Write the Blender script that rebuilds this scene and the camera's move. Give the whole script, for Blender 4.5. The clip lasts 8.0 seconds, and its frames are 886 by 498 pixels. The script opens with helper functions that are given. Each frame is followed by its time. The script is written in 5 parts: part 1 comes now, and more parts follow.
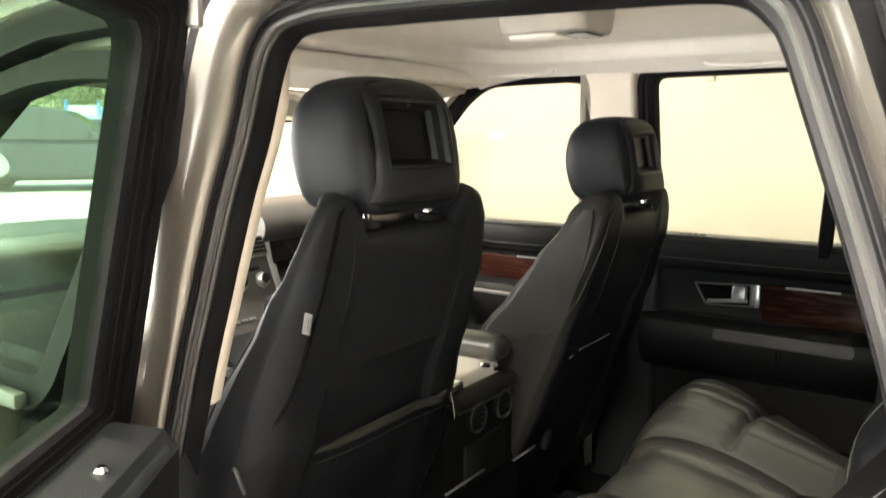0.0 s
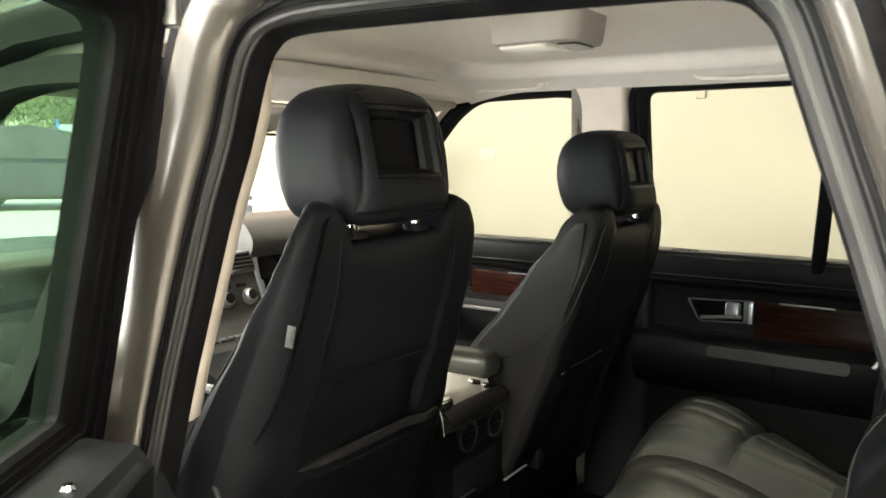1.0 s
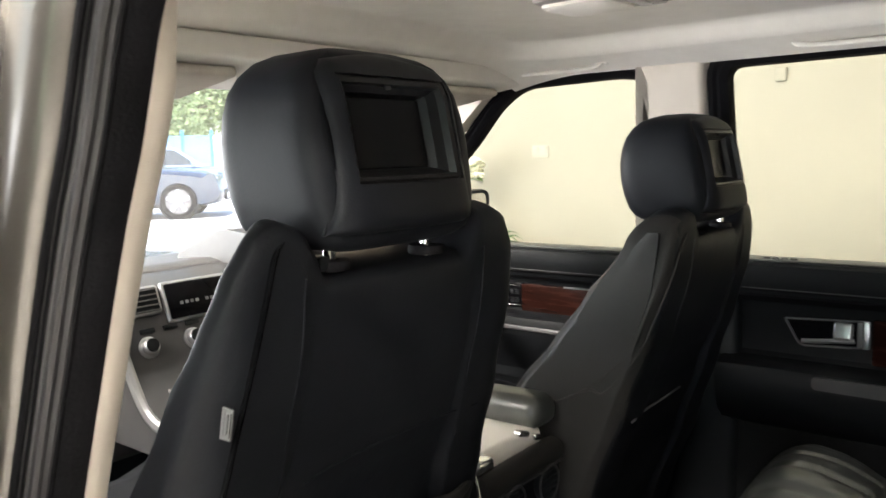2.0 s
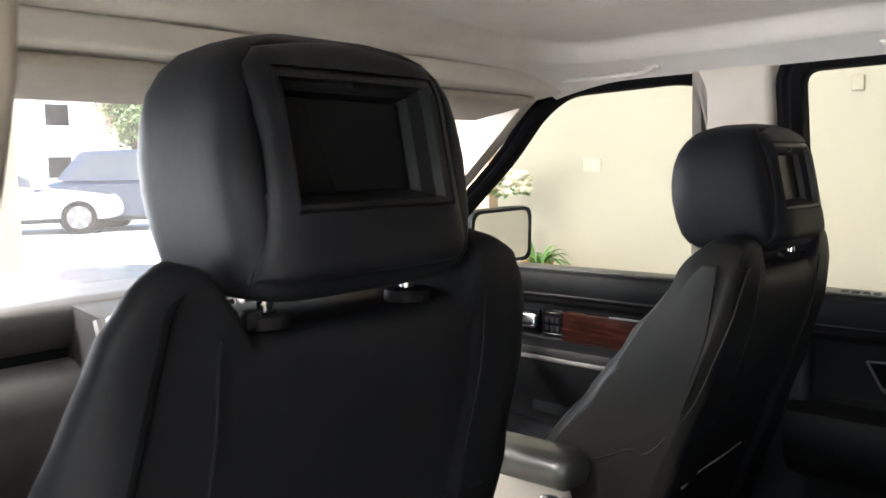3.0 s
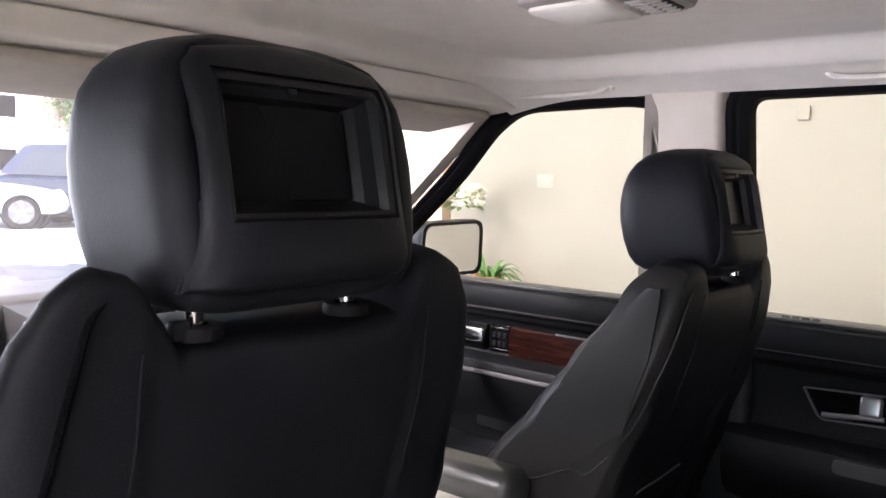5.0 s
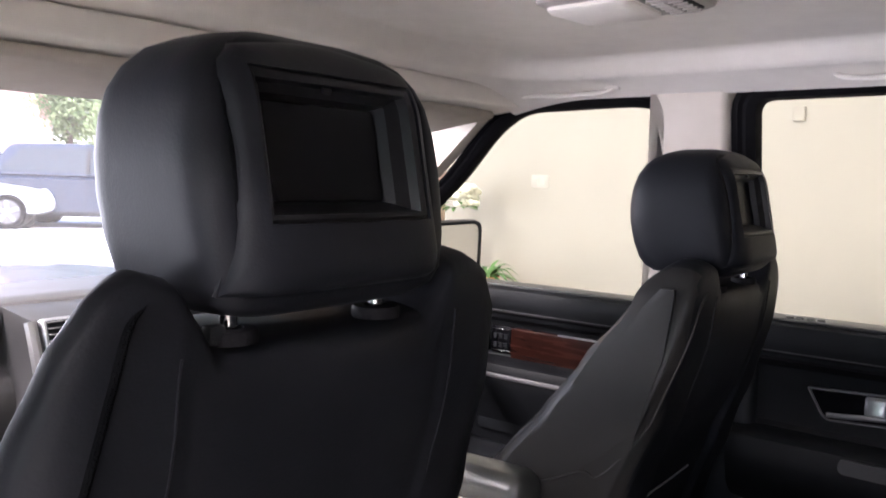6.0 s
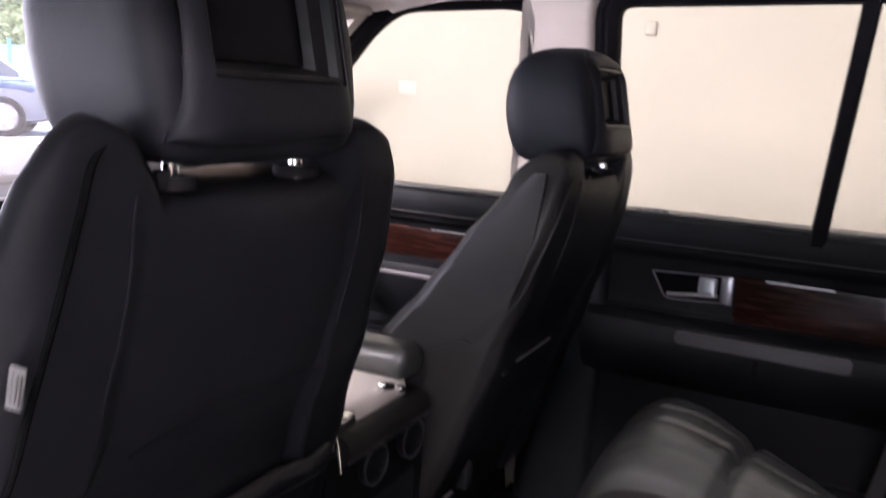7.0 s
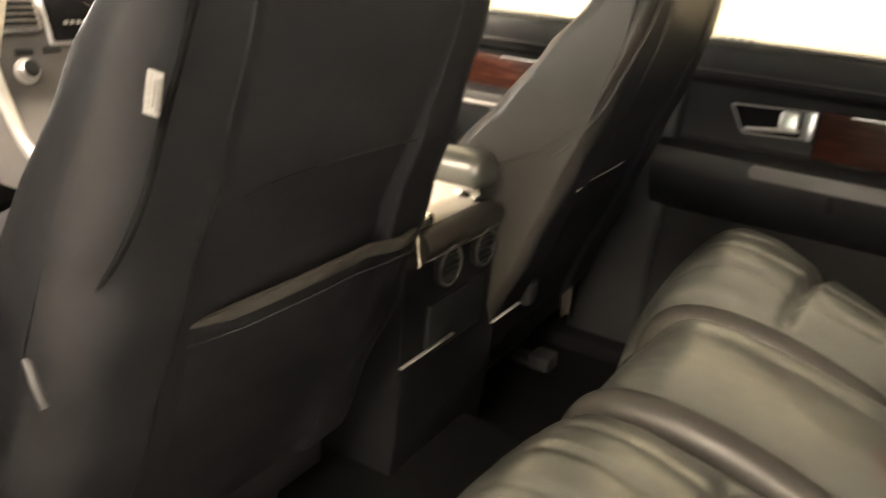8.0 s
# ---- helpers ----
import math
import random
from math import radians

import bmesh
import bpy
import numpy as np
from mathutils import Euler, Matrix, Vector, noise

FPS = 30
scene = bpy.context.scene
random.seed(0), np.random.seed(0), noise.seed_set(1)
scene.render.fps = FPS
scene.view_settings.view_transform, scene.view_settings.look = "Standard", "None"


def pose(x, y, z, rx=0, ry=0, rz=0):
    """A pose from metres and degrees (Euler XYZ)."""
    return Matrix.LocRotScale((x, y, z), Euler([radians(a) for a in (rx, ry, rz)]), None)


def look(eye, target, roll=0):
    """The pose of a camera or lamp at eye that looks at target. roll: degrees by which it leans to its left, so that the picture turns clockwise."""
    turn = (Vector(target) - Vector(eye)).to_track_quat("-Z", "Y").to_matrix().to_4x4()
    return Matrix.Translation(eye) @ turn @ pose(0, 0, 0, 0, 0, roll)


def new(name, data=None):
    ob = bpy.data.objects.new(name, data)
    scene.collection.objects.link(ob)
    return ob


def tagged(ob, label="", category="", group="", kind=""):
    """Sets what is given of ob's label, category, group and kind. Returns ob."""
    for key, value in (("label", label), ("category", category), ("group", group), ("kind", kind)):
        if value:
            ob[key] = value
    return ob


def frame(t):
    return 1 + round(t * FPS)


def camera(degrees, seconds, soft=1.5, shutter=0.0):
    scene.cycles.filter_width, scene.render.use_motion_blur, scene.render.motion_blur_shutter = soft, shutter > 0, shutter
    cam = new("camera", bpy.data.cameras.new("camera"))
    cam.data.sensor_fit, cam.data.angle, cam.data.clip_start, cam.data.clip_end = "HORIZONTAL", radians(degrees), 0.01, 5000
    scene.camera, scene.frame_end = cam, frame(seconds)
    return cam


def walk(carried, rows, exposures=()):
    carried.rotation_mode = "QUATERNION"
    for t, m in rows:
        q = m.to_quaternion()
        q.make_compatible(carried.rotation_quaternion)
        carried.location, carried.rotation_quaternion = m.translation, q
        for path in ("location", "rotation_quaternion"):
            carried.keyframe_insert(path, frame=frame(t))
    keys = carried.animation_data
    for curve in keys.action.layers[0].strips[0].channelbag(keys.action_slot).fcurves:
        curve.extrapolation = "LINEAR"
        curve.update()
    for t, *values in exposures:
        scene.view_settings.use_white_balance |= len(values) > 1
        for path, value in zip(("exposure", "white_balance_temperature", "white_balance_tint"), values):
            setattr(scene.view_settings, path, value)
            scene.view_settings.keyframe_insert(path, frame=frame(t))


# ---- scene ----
cam = camera(58.6, 8.0, shutter=0.5)
PATH = [
    (0, (-1.161, -0.608, 1.447), (0.468, 0.514, 1.153), 0.1),
    (0.5, (-1.175, -0.612, 1.454), (0.471, 0.505, 1.244), 0.6),
    (1, (-1.139, -0.599, 1.433), (0.507, 0.511, 1.189), 0.2),
    (1.5, (-0.998, -0.529, 1.429), (0.612, 0.628, 1.171), -0.8),
    (1.7, (-0.943, -0.493, 1.423), (0.651, 0.687, 1.172), -1.1),
    (2.8, (-0.729, -0.416, 1.423), (0.737, 0.928, 1.212), -1.6),
    (3, (-0.705, -0.396, 1.427), (0.765, 0.944, 1.221), -1.1),
    (3.5, (-0.688, -0.39, 1.434), (0.838, 0.89, 1.25), -0.1),
    (4, (-0.685, -0.393, 1.43), (0.862, 0.861, 1.248), 0.7),
    (4.5, (-0.687, -0.394, 1.429), (0.863, 0.856, 1.235), 1.4),
    (5.8, (-0.7, -0.376, 1.43), (0.852, 0.876, 1.276), 1.2),
    (6, (-0.703, -0.364, 1.429), (0.866, 0.863, 1.25), 1.5),
    (6.5, (-0.709, -0.346, 1.416), (0.935, 0.757, 1.131), 1.7),
    (7, (-0.784, -0.373, 1.397), (0.958, 0.533, 1.018), 3.0),
    (7.5, (-0.857, -0.404, 1.35), (0.881, 0.443, 0.836), 3.7),
    (8, (-0.819, -0.343, 1.32), (0.798, 0.589, 0.602), 5.0),
]
walk(cam, [(t, look(eye, target, roll)) for t, eye, target, roll in PATH],
     exposures=[(0.0, 3.02, 7100, 11), (0.4, 2.74, 6750, 10), (1.0, 2.65, 6850, 8), (1.7, 2.62, 6550, 11), (2.8, 2.5, 6400, 14), (2.95, 2.52, 6350, 14), (3.5, 2.50, 6250, 23), (6.6, 2.52, 6050, 29), (7.0, 2.60, 6080, 35), (7.5, 2.70, 7500, 33), (8.0, 4.0, 8500, 17)])

# ---------------------------------------------------------------- light
world = bpy.data.worlds.new("sky")
scene.world = world
world.use_nodes = True
wn = world.node_tree.nodes
sky = wn.new("ShaderNodeTexSky")
sky.sky_type = "NISHITA"
sky.sun_disc = False
sky.sun_elevation, sky.sun_rotation = radians(53), radians(-131.6)
world.node_tree.links.new(sky.outputs[0], wn["Background"].inputs[0])
wn["Background"].inputs[1].default_value = 0.12

sun_data = bpy.data.lights.new("sun", "SUN")
sun_data.energy, sun_data.angle, sun_data.color = 2.4, radians(8), (1.0, 0.95, 0.88)
sun = new("sun", sun_data)
sun.matrix_world = look((-9, -8, 16), (0, 0, 0))


# area lamps stand in for daylight by the open front and an assumed glazed side
# the side lamp is an added fill, set low to brighten the headliner
for name, eye, target, sx, sy, watts in (("front_daylight", (-2.9, 2.96, 1.02), (-2.9, 0, 1.02), 6.8, 1.78, 98), ("side_fill_light", (-6.5, -0.15, 0.85), (0, -0.15, 0.85), 6.4, 1.5, 62)):
    data = bpy.data.lights.new(name, "AREA")
    data.shape, data.size, data.size_y, data.energy, data.color = "RECTANGLE", sx, sy, watts, (0.95, 0.98, 1.0)
    new(name, data).matrix_world = look(eye, target)


# ---------------------------------------------------------------- materials
def material(name, color, rough=0.5, metal=0.0, color2=None, scale=8.0, bump=0.0, bump_scale=200.0,
             coat=0.0, spec=0.5, rough_var=0.0, stretch=(1, 1, 1), detail=5.0, fleck=0.0, sheen=0.0):
    m = bpy.data.materials.new(name)
    m.use_nodes = True
    nt = m.node_tree
    n, l = nt.nodes, nt.links
    b = n["Principled BSDF"]
    b.inputs["Roughness"].default_value = rough
    b.inputs["Metallic"].default_value = metal
    b.inputs["Specular IOR Level"].default_value = spec
    b.inputs["Coat Weight"].default_value = coat
    b.inputs["Sheen Weight"].default_value = sheen
    b.inputs["Base Color"].default_value = (*color, 1)
    tc = n.new("ShaderNodeTexCoord")
    mp = n.new("ShaderNodeMapping")
    mp.inputs["Scale"].default_value = stretch
    l.new(tc.outputs["Object"], mp.inputs[0])
    big = n.new("ShaderNodeTexNoise")
    big.inputs["Scale"].default_value = scale
    big.inputs["Detail"].default_value = detail
    l.new(mp.outputs[0], big.inputs["Vector"])
    if color2 is not None:
        ramp = n.new("ShaderNodeValToRGB")
        ramp.color_ramp.elements[0].position, ramp.color_ramp.elements[1].position = 0.35, 0.68
        ramp.color_ramp.elements[0].color = (*color, 1)
        ramp.color_ramp.elements[1].color = (*color2, 1)
        l.new(big.outputs[0], ramp.inputs[0])
        l.new(ramp.outputs[0], b.inputs["Base Color"])
    if rough_var:
        mr = n.new("ShaderNodeMapRange")
        mr.inputs["To Min"].default_value = max(0.02, rough - rough_var)
        mr.inputs["To Max"].default_value = min(1, rough + rough_var)
        l.new(big.outputs[0], mr.inputs[0])
        l.new(mr.outputs[0], b.inputs["Roughness"])
    if bump:
        fine = n.new("ShaderNodeTexNoise")
        fine.inputs["Scale"].default_value = bump_scale
        fine.inputs["Detail"].default_value = 4
        l.new(mp.outputs[0], fine.inputs["Vector"])
        bp = n.new("ShaderNodeBump")
        bp.inputs["Strength"].default_value = bump
        bp.inputs["Distance"].default_value = 0.002
        l.new(fine.outputs[0], bp.inputs["Height"])
        l.new(bp.outputs[0], b.inputs["Normal"])
    return m


def leather(name, color, color2, rough, spec=0.27):
    """Grained leather: cells, soft creases and worn gloss."""
    m = material(name, color, rough, color2=color2, scale=9, rough_var=0.07, spec=spec)
    n, l = m.node_tree.nodes, m.node_tree.links
    tc = n.new("ShaderNodeTexCoord")
    cells = n.new("ShaderNodeTexVoronoi")
    cells.inputs["Scale"].default_value = 480
    folds = n.new("ShaderNodeTexNoise")
    folds.inputs["Scale"].default_value = 22
    folds.inputs["Detail"].default_value = 3
    add = n.new("ShaderNodeMath")
    add.operation = "MULTIPLY_ADD"
    add.inputs[1].default_value = 0.10
    l.new(tc.outputs["Object"], cells.inputs["Vector"])
    l.new(tc.outputs["Object"], folds.inputs["Vector"])
    l.new(cells.outputs[0], add.inputs[0])
    l.new(folds.outputs[0], add.inputs[2])
    bp = n.new("ShaderNodeBump")
    bp.inputs["Strength"].default_value = 0.22
    bp.inputs["Distance"].default_value = 0.003
    l.new(add.outputs[0], bp.inputs["Height"])
    l.new(bp.outputs[0], n["Principled BSDF"].inputs["Normal"])
    return m


def glass(name, tint, veil=0.0):
    """Thin pane: clear, with a film of reflection and, if asked, painted glare."""
    m = bpy.data.materials.new(name)
    m.use_nodes = True
    n, l = m.node_tree.nodes, m.node_tree.links
    n.remove(n["Principled BSDF"])
    tr = n.new("ShaderNodeBsdfTransparent")
    tr.inputs[0].default_value = (*tint, 1)
    gl = n.new("ShaderNodeBsdfGlossy")
    gl.inputs["Roughness"].default_value = 0.02
    fr = n.new("ShaderNodeLayerWeight")
    fr.inputs[0].default_value = 0.5
    power = n.new("ShaderNodeMath")
    power.operation = "POWER"
    power.inputs[1].default_value = 5.0
    film = n.new("ShaderNodeMapRange")
    film.inputs["To Min"].default_value, film.inputs["To Max"].default_value = 0.0, 0.15
    mix = n.new("ShaderNodeMixShader")
    l.new(fr.outputs["Facing"], power.inputs[0])
    l.new(power.outputs[0], film.inputs[0])
    l.new(film.outputs[0], mix.inputs[0])
    l.new(tr.outputs[0], mix.inputs[1])
    l.new(gl.outputs[0], mix.inputs[2])
    out = mix
    if veil:
        glare_veil = n.new("ShaderNodeBsdfTranslucent")
        glare_veil.inputs[0].default_value = (0.8, 0.79, 0.76, 1)
        out = n.new("ShaderNodeMixShader")
        out.inputs[0].default_value = veil
        l.new(mix.outputs[0], out.inputs[1])
        l.new(glare_veil.outputs[0], out.inputs[2])
    l.new(out.outputs[0], n["Material Output"].inputs[0])
    return m


def glowing(name, color, strength):
    m = bpy.data.materials.new(name)
    m.use_nodes = True
    b = m.node_tree.nodes["Principled BSDF"]
    b.inputs["Base Color"].default_value = (*color, 1)
    b.inputs["Emission Color"].default_value = (*color, 1)
    b.inputs["Emission Strength"].default_value = strength
    return m


LEATHER = leather("black_leather", (0.0068, 0.0073, 0.0091), (0.0098, 0.0105, 0.0128), 0.50, 0.11)
LEATHER_SIDE = leather("lighter_black_leather", (0.0160, 0.0152, 0.0145), (0.0205, 0.0196, 0.0188), 0.46, 0.2)
LEATHER_WORN = leather("worn_black_leather", (0.031, 0.033, 0.031), (0.044, 0.047, 0.043), 0.33, 1.0)
STITCH = material("grey_thread", (0.035, 0.035, 0.035), 0.7, color2=(0.05, 0.05, 0.048), scale=300)
PLASTIC = material("black_plastic", (0.0070, 0.0080, 0.0095), 0.5, color2=(0.0105, 0.0118, 0.0130), scale=20, spec=0.22, bump=0.25, bump_scale=900, rough_var=0.08)
SOFT_TRIM = material("soft_black_trim", (0.0042, 0.0047, 0.0056), 0.52, color2=(0.0066, 0.0072, 0.0084), scale=14, spec=0.17, bump=0.3, bump_scale=700, rough_var=0.08)
DASH = material("dashboard_vinyl", (0.060, 0.057, 0.057), 0.42, color2=(0.078, 0.074, 0.074), scale=14, bump=0.25, bump_scale=600, rough_var=0.08)
GLOSS_BLACK = material("gloss_black_screen", (0.004, 0.004, 0.005), 0.24, rough_var=0.05, scale=12, spec=0.12)
HEADLINER = material("beige_headliner_cloth", (0.79, 0.74, 0.68), 0.95, color2=(0.83, 0.78, 0.72), scale=30, bump=0.5, bump_scale=1200, sheen=0.15)
PILLAR_TRIM = material("beige_pillar_trim", (0.64, 0.57, 0.49), 0.8, color2=(0.68, 0.61, 0.53), scale=18, bump=0.3, bump_scale=900)
WOOD = material("dark_cherry_veneer", (0.012, 0.0040, 0.0029), 0.27, color2=(0.028, 0.0080, 0.0052), scale=5, coat=0.08, spec=0.15, stretch=(1, 2.5, 26), detail=8, rough_var=0.04)
CHROME = material("chrome", (0.75, 0.75, 0.76), 0.13, 1.0, rough_var=0.05, scale=30)
SATIN = material("satin_silver", (0.42, 0.42, 0.43), 0.34, 0.9, color2=(0.48, 0.48, 0.49), scale=20, rough_var=0.08)
STACK = material("centre_stack_plastic", (0.045, 0.044, 0.045), 0.4, 0.2, color2=(0.06, 0.058, 0.058), scale=14, rough_var=0.1)
SATIN_DARK = material("satin_grey_plastic", (0.13, 0.125, 0.125), 0.4, 0.3, color2=(0.16, 0.155, 0.155), scale=14, rough_var=0.1)
PAINT = material("bronze_grey_paint", (0.088, 0.080, 0.071), 0.27, 0.5, color2=(0.096, 0.087, 0.077), scale=900, coat=0.35)
RUBBER = material("black_rubber", (0.0038, 0.0036, 0.0043), 0.65, color2=(0.0062, 0.0058, 0.0068), scale=25, spec=0.08, bump=0.3, bump_scale=300, rough_var=0.1)
SEAL = material("grey_door_seal", (0.029, 0.0275, 0.029), 0.45, color2=(0.037, 0.035, 0.0365), scale=25, spec=0.35, bump=0.08, bump_scale=300, rough_var=0.1)
CARPET = material("black_carpet", (0.0022, 0.0024, 0.0028), 1.0, spec=0.02, color2=(0.0045, 0.0047, 0.0052), scale=60, bump=0.9, bump_scale=700)
WEBBING = material("seat_belt_webbing", (0.026, 0.026, 0.027), 0.6, color2=(0.040, 0.040, 0.040), scale=300, bump=0.5, bump_scale=900)
RED = material("red_plastic", (0.40, 0.028, 0.035), 0.4, color2=(0.47, 0.038, 0.045), scale=30)
TAG = material("grey_woven_tag", (0.065, 0.065, 0.067), 0.8, color2=(0.095, 0.095, 0.097), scale=400)
TAG_INK = material("grey_tag_print", (0.045, 0.045, 0.046), 0.8)
CREAM = material("pale_beige_leather", (0.76, 0.72, 0.66), 0.28, color2=(0.79, 0.75, 0.69), scale=14, bump=0.3, bump_scale=500)
HOUSING = material("satin_black_housing", (0.005, 0.005, 0.006), 0.38, spec=0.2, color2=(0.007, 0.007, 0.008), scale=18, bump=0.15, bump_scale=900, rough_var=0.06)
VISOR = material("visor_cloth", (0.47, 0.42, 0.36), 0.95, color2=(0.51, 0.46, 0.40), scale=30, bump=0.5, bump_scale=1200)
CLEAR = glass("clear_glass", (0.93, 0.95, 0.93))
# the translucent share whitens the view through, standing in for windscreen glare
SCREEN_GLASS = glass("veiled_windscreen_glass", (0.93, 0.95, 0.93), 0.05)
GREEN_GLASS = glass("green_tinted_glass", (0.56, 0.69, 0.57))
DARK_GLASS = glass("privacy_glass", (0.10, 0.10, 0.10))
WALL = material("cream_wall_paint", (0.270, 0.247, 0.195), 0.85, color2=(0.288, 0.264, 0.210), scale=1.3, bump=0.07, bump_scale=60)
WALL_BROWN = material("tan_wall_paint", (0.60, 0.44, 0.30), 0.85, color2=(0.64, 0.47, 0.33), scale=2.0, bump=0.25, bump_scale=60)
CEIL = material("white_ceiling_board", (0.75, 0.74, 0.70), 0.9, color2=(0.8, 0.79, 0.75), scale=3, bump=0.2, bump_scale=80)
TILE = material("pale_floor_tile", (0.70, 0.68, 0.64), 0.25, color2=(0.76, 0.74, 0.70), scale=4, rough_var=0.08)
GROUT = material("floor_grout", (0.22, 0.21, 0.2), 0.9, color2=(0.28, 0.27, 0.26), scale=20)
ASPHALT = material("pale_concrete_yard", (0.56, 0.545, 0.515), 0.9, color2=(0.64, 0.62, 0.59), scale=1.7, bump=0.6, bump_scale=90)
WHITE = material("white_plastic", (0.72, 0.71, 0.70), 0.45, color2=(0.76, 0.75, 0.74), scale=8)
LEAF = material("green_leaf", (0.05, 0.13, 0.03), 0.5, color2=(0.10, 0.21, 0.05), scale=9)
TREE_LEAF = material("tree_leaf", (0.15, 0.21, 0.09), 0.6, color2=(0.23, 0.29, 0.13), scale=2.0)
PETAL = material("cream_petal", (0.66, 0.64, 0.46), 0.6, color2=(0.78, 0.76, 0.62), scale=20)
BARK = material("bark", (0.10, 0.075, 0.05), 0.9, color2=(0.16, 0.12, 0.09), scale=7, bump=0.8, bump_scale=30)
POT = material("orange_pot", (0.55, 0.24, 0.08), 0.5, color2=(0.6, 0.28, 0.1), scale=10)
FENCE = material("blue_fence_paint", (0.04, 0.20, 0.58), 0.45, color2=(0.05, 0.24, 0.64), scale=4)
BRICK_WALL = material("pink_render_far", (0.62, 0.40, 0.34), 0.9, color2=(0.68, 0.46, 0.40), scale=3)
ROOF_TILE = material("grey_roof", (0.14, 0.12, 0.11), 0.9, color2=(0.19, 0.16, 0.15), scale=3)
MIRROR = material("mirror_glass", (0.9, 0.9, 0.9), 0.02, 1.0)
SWITCH = material("cream_plastic", (0.32, 0.295, 0.235), 0.6, color2=(0.34, 0.312, 0.25), scale=20)
LAMP_BODY = material("grey_beige_plastic", (0.30, 0.275, 0.25), 0.5, color2=(0.34, 0.31, 0.285), scale=12, bump=0.2, bump_scale=700)
LAMP_GLOW = glowing("lamp_diffuser", (1.0, 0.95, 0.84), 7.0)


# ---------------------------------------------------------------- mesh helpers
def finish(bm, mat, smooth=True, angle=40):
    bmesh.ops.recalc_face_normals(bm, faces=bm.faces)
    me = bpy.data.meshes.new("mesh")
    bm.to_mesh(me)
    bm.free()
    me.materials.append(mat)
    if smooth:
        me.shade_smooth()
        me.set_sharp_from_angle(angle=radians(angle))
    return me


def part(name, bm, mat, parent=None, label="", angle=40):
    ob = new(name, finish(bm, mat, angle=angle))
    if parent is not None:
        ob.parent = parent
    if label:
        tagged(ob, label)
    return ob


def thing(name, label, category, at=(0, 0, 0), group="", kind=""):
    ob = new(name)
    ob.empty_display_size = 0.05
    ob.location = at
    return tagged(ob, label, category, group, kind)


def rbox(size, bevel=0.01, segs=3, at=(0, 0, 0), rot=(0, 0, 0), bm=None):
    bm = bm or bmesh.new()
    m = pose(*at, *rot) @ Matrix.Diagonal((*size, 1))
    made = bmesh.ops.create_cube(bm, size=1, matrix=m)
    if bevel:
        vs = set(made["verts"])
        es = [e for e in bm.edges if e.verts[0] in vs and e.verts[1] in vs]
        bmesh.ops.bevel(bm, geom=es, offset=min(bevel, min(size) * 0.49), segments=segs, profile=0.5, affect="EDGES")
    return bm


def lathe(profile, n=24, at=(0, 0, 0), rot=(0, 0, 0), bm=None):
    """profile: (radius, height) pairs about the local z axis."""
    bm = bm or bmesh.new()
    m = pose(*at, *rot)
    rings = [[bm.verts.new(m @ Vector((r * math.cos(2 * math.pi * k / n), r * math.sin(2 * math.pi * k / n), h))) for k in range(n)] for r, h in profile]
    for a, b in zip(rings, rings[1:]):
        for k in range(n):
            bm.faces.new((a[k], a[(k + 1) % n], b[(k + 1) % n], b[k]))
    bm.faces.new(rings[0][::-1])
    bm.faces.new(rings[-1])
    return bm


def loft(rings, bm=None, caps=True, closed=True):
    bm = bm or bmesh.new()
    vs = [[bm.verts.new(p) for p in ring] for ring in rings]
    n = len(vs[0])
    for a, b in zip(vs, vs[1:]):
        for k in range(n if closed else n - 1):
            bm.faces.new((a[k], a[(k + 1) % n], b[(k + 1) % n], b[k]))
    if caps and closed:
        bm.faces.new(vs[0][::-1])
        bm.faces.new(vs[-1])
    return bm


def smooth_path(points, steps=8):
    """Catmull-Rom through the points."""
    p = [Vector(q) for q in points]
    p = [2 * p[0] - p[1]] + p + [2 * p[-1] - p[-2]]
    out = []
    for i in range(1, len(p) - 2):
        for s in range(steps):
            t = s / steps
            a, b, c, d = p[i - 1:i + 3]
            out.append(0.5 * ((2 * b) + (c - a) * t + (2 * a - 5 * b + 4 * c - d) * t * t + (3 * b - a - 3 * c + d) * t ** 3))
    out.append(p[-2])
    return out


def tube(points, r, n=8, steps=6, bm=None, smooth=True, flat=1.0, up=(0, 0, 1)):
    """A rod of radius r along the points; flat squeezes it across 'up'."""
    bm = bm or bmesh.new()
    pts = smooth_path(points, steps) if smooth and len(points) > 2 else [Vector(q) for q in points]
    rings = []
    side = None
    for i, p in enumerate(pts):
        d = (pts[min(i + 1, len(pts) - 1)] - pts[max(i - 1, 0)]).normalized()
        if side is None:
            side = d.cross(Vector(up))
            if side.length < 1e-3:
                side = d.cross(Vector((1, 0, 0)))
        side = (side - d * side.dot(d)).normalized()
        u = side.cross(d)
        rr = r if not callable(r) else r(i / max(1, len(pts) - 1))
        rings.append([p + side * rr * math.cos(2 * math.pi * k / n) + u * rr * flat * math.sin(2 * math.pi * k / n) for k in range(n)])
    return loft(rings, bm)


def extrude_profile(profile, a, b, axis="y", steps=1, bm=None):
    """Extrude a closed 2D profile from a to b. axis y: profile is (x, z)."""
    def place(p, s):
        return (p[0], s, p[1]) if axis == "y" else ((s, p[0], p[1]) if axis == "x" else (p[0], p[1], s))
    return loft([[place(p, a + (b - a) * k / steps) for p in profile] for k in range(steps + 1)], bm)


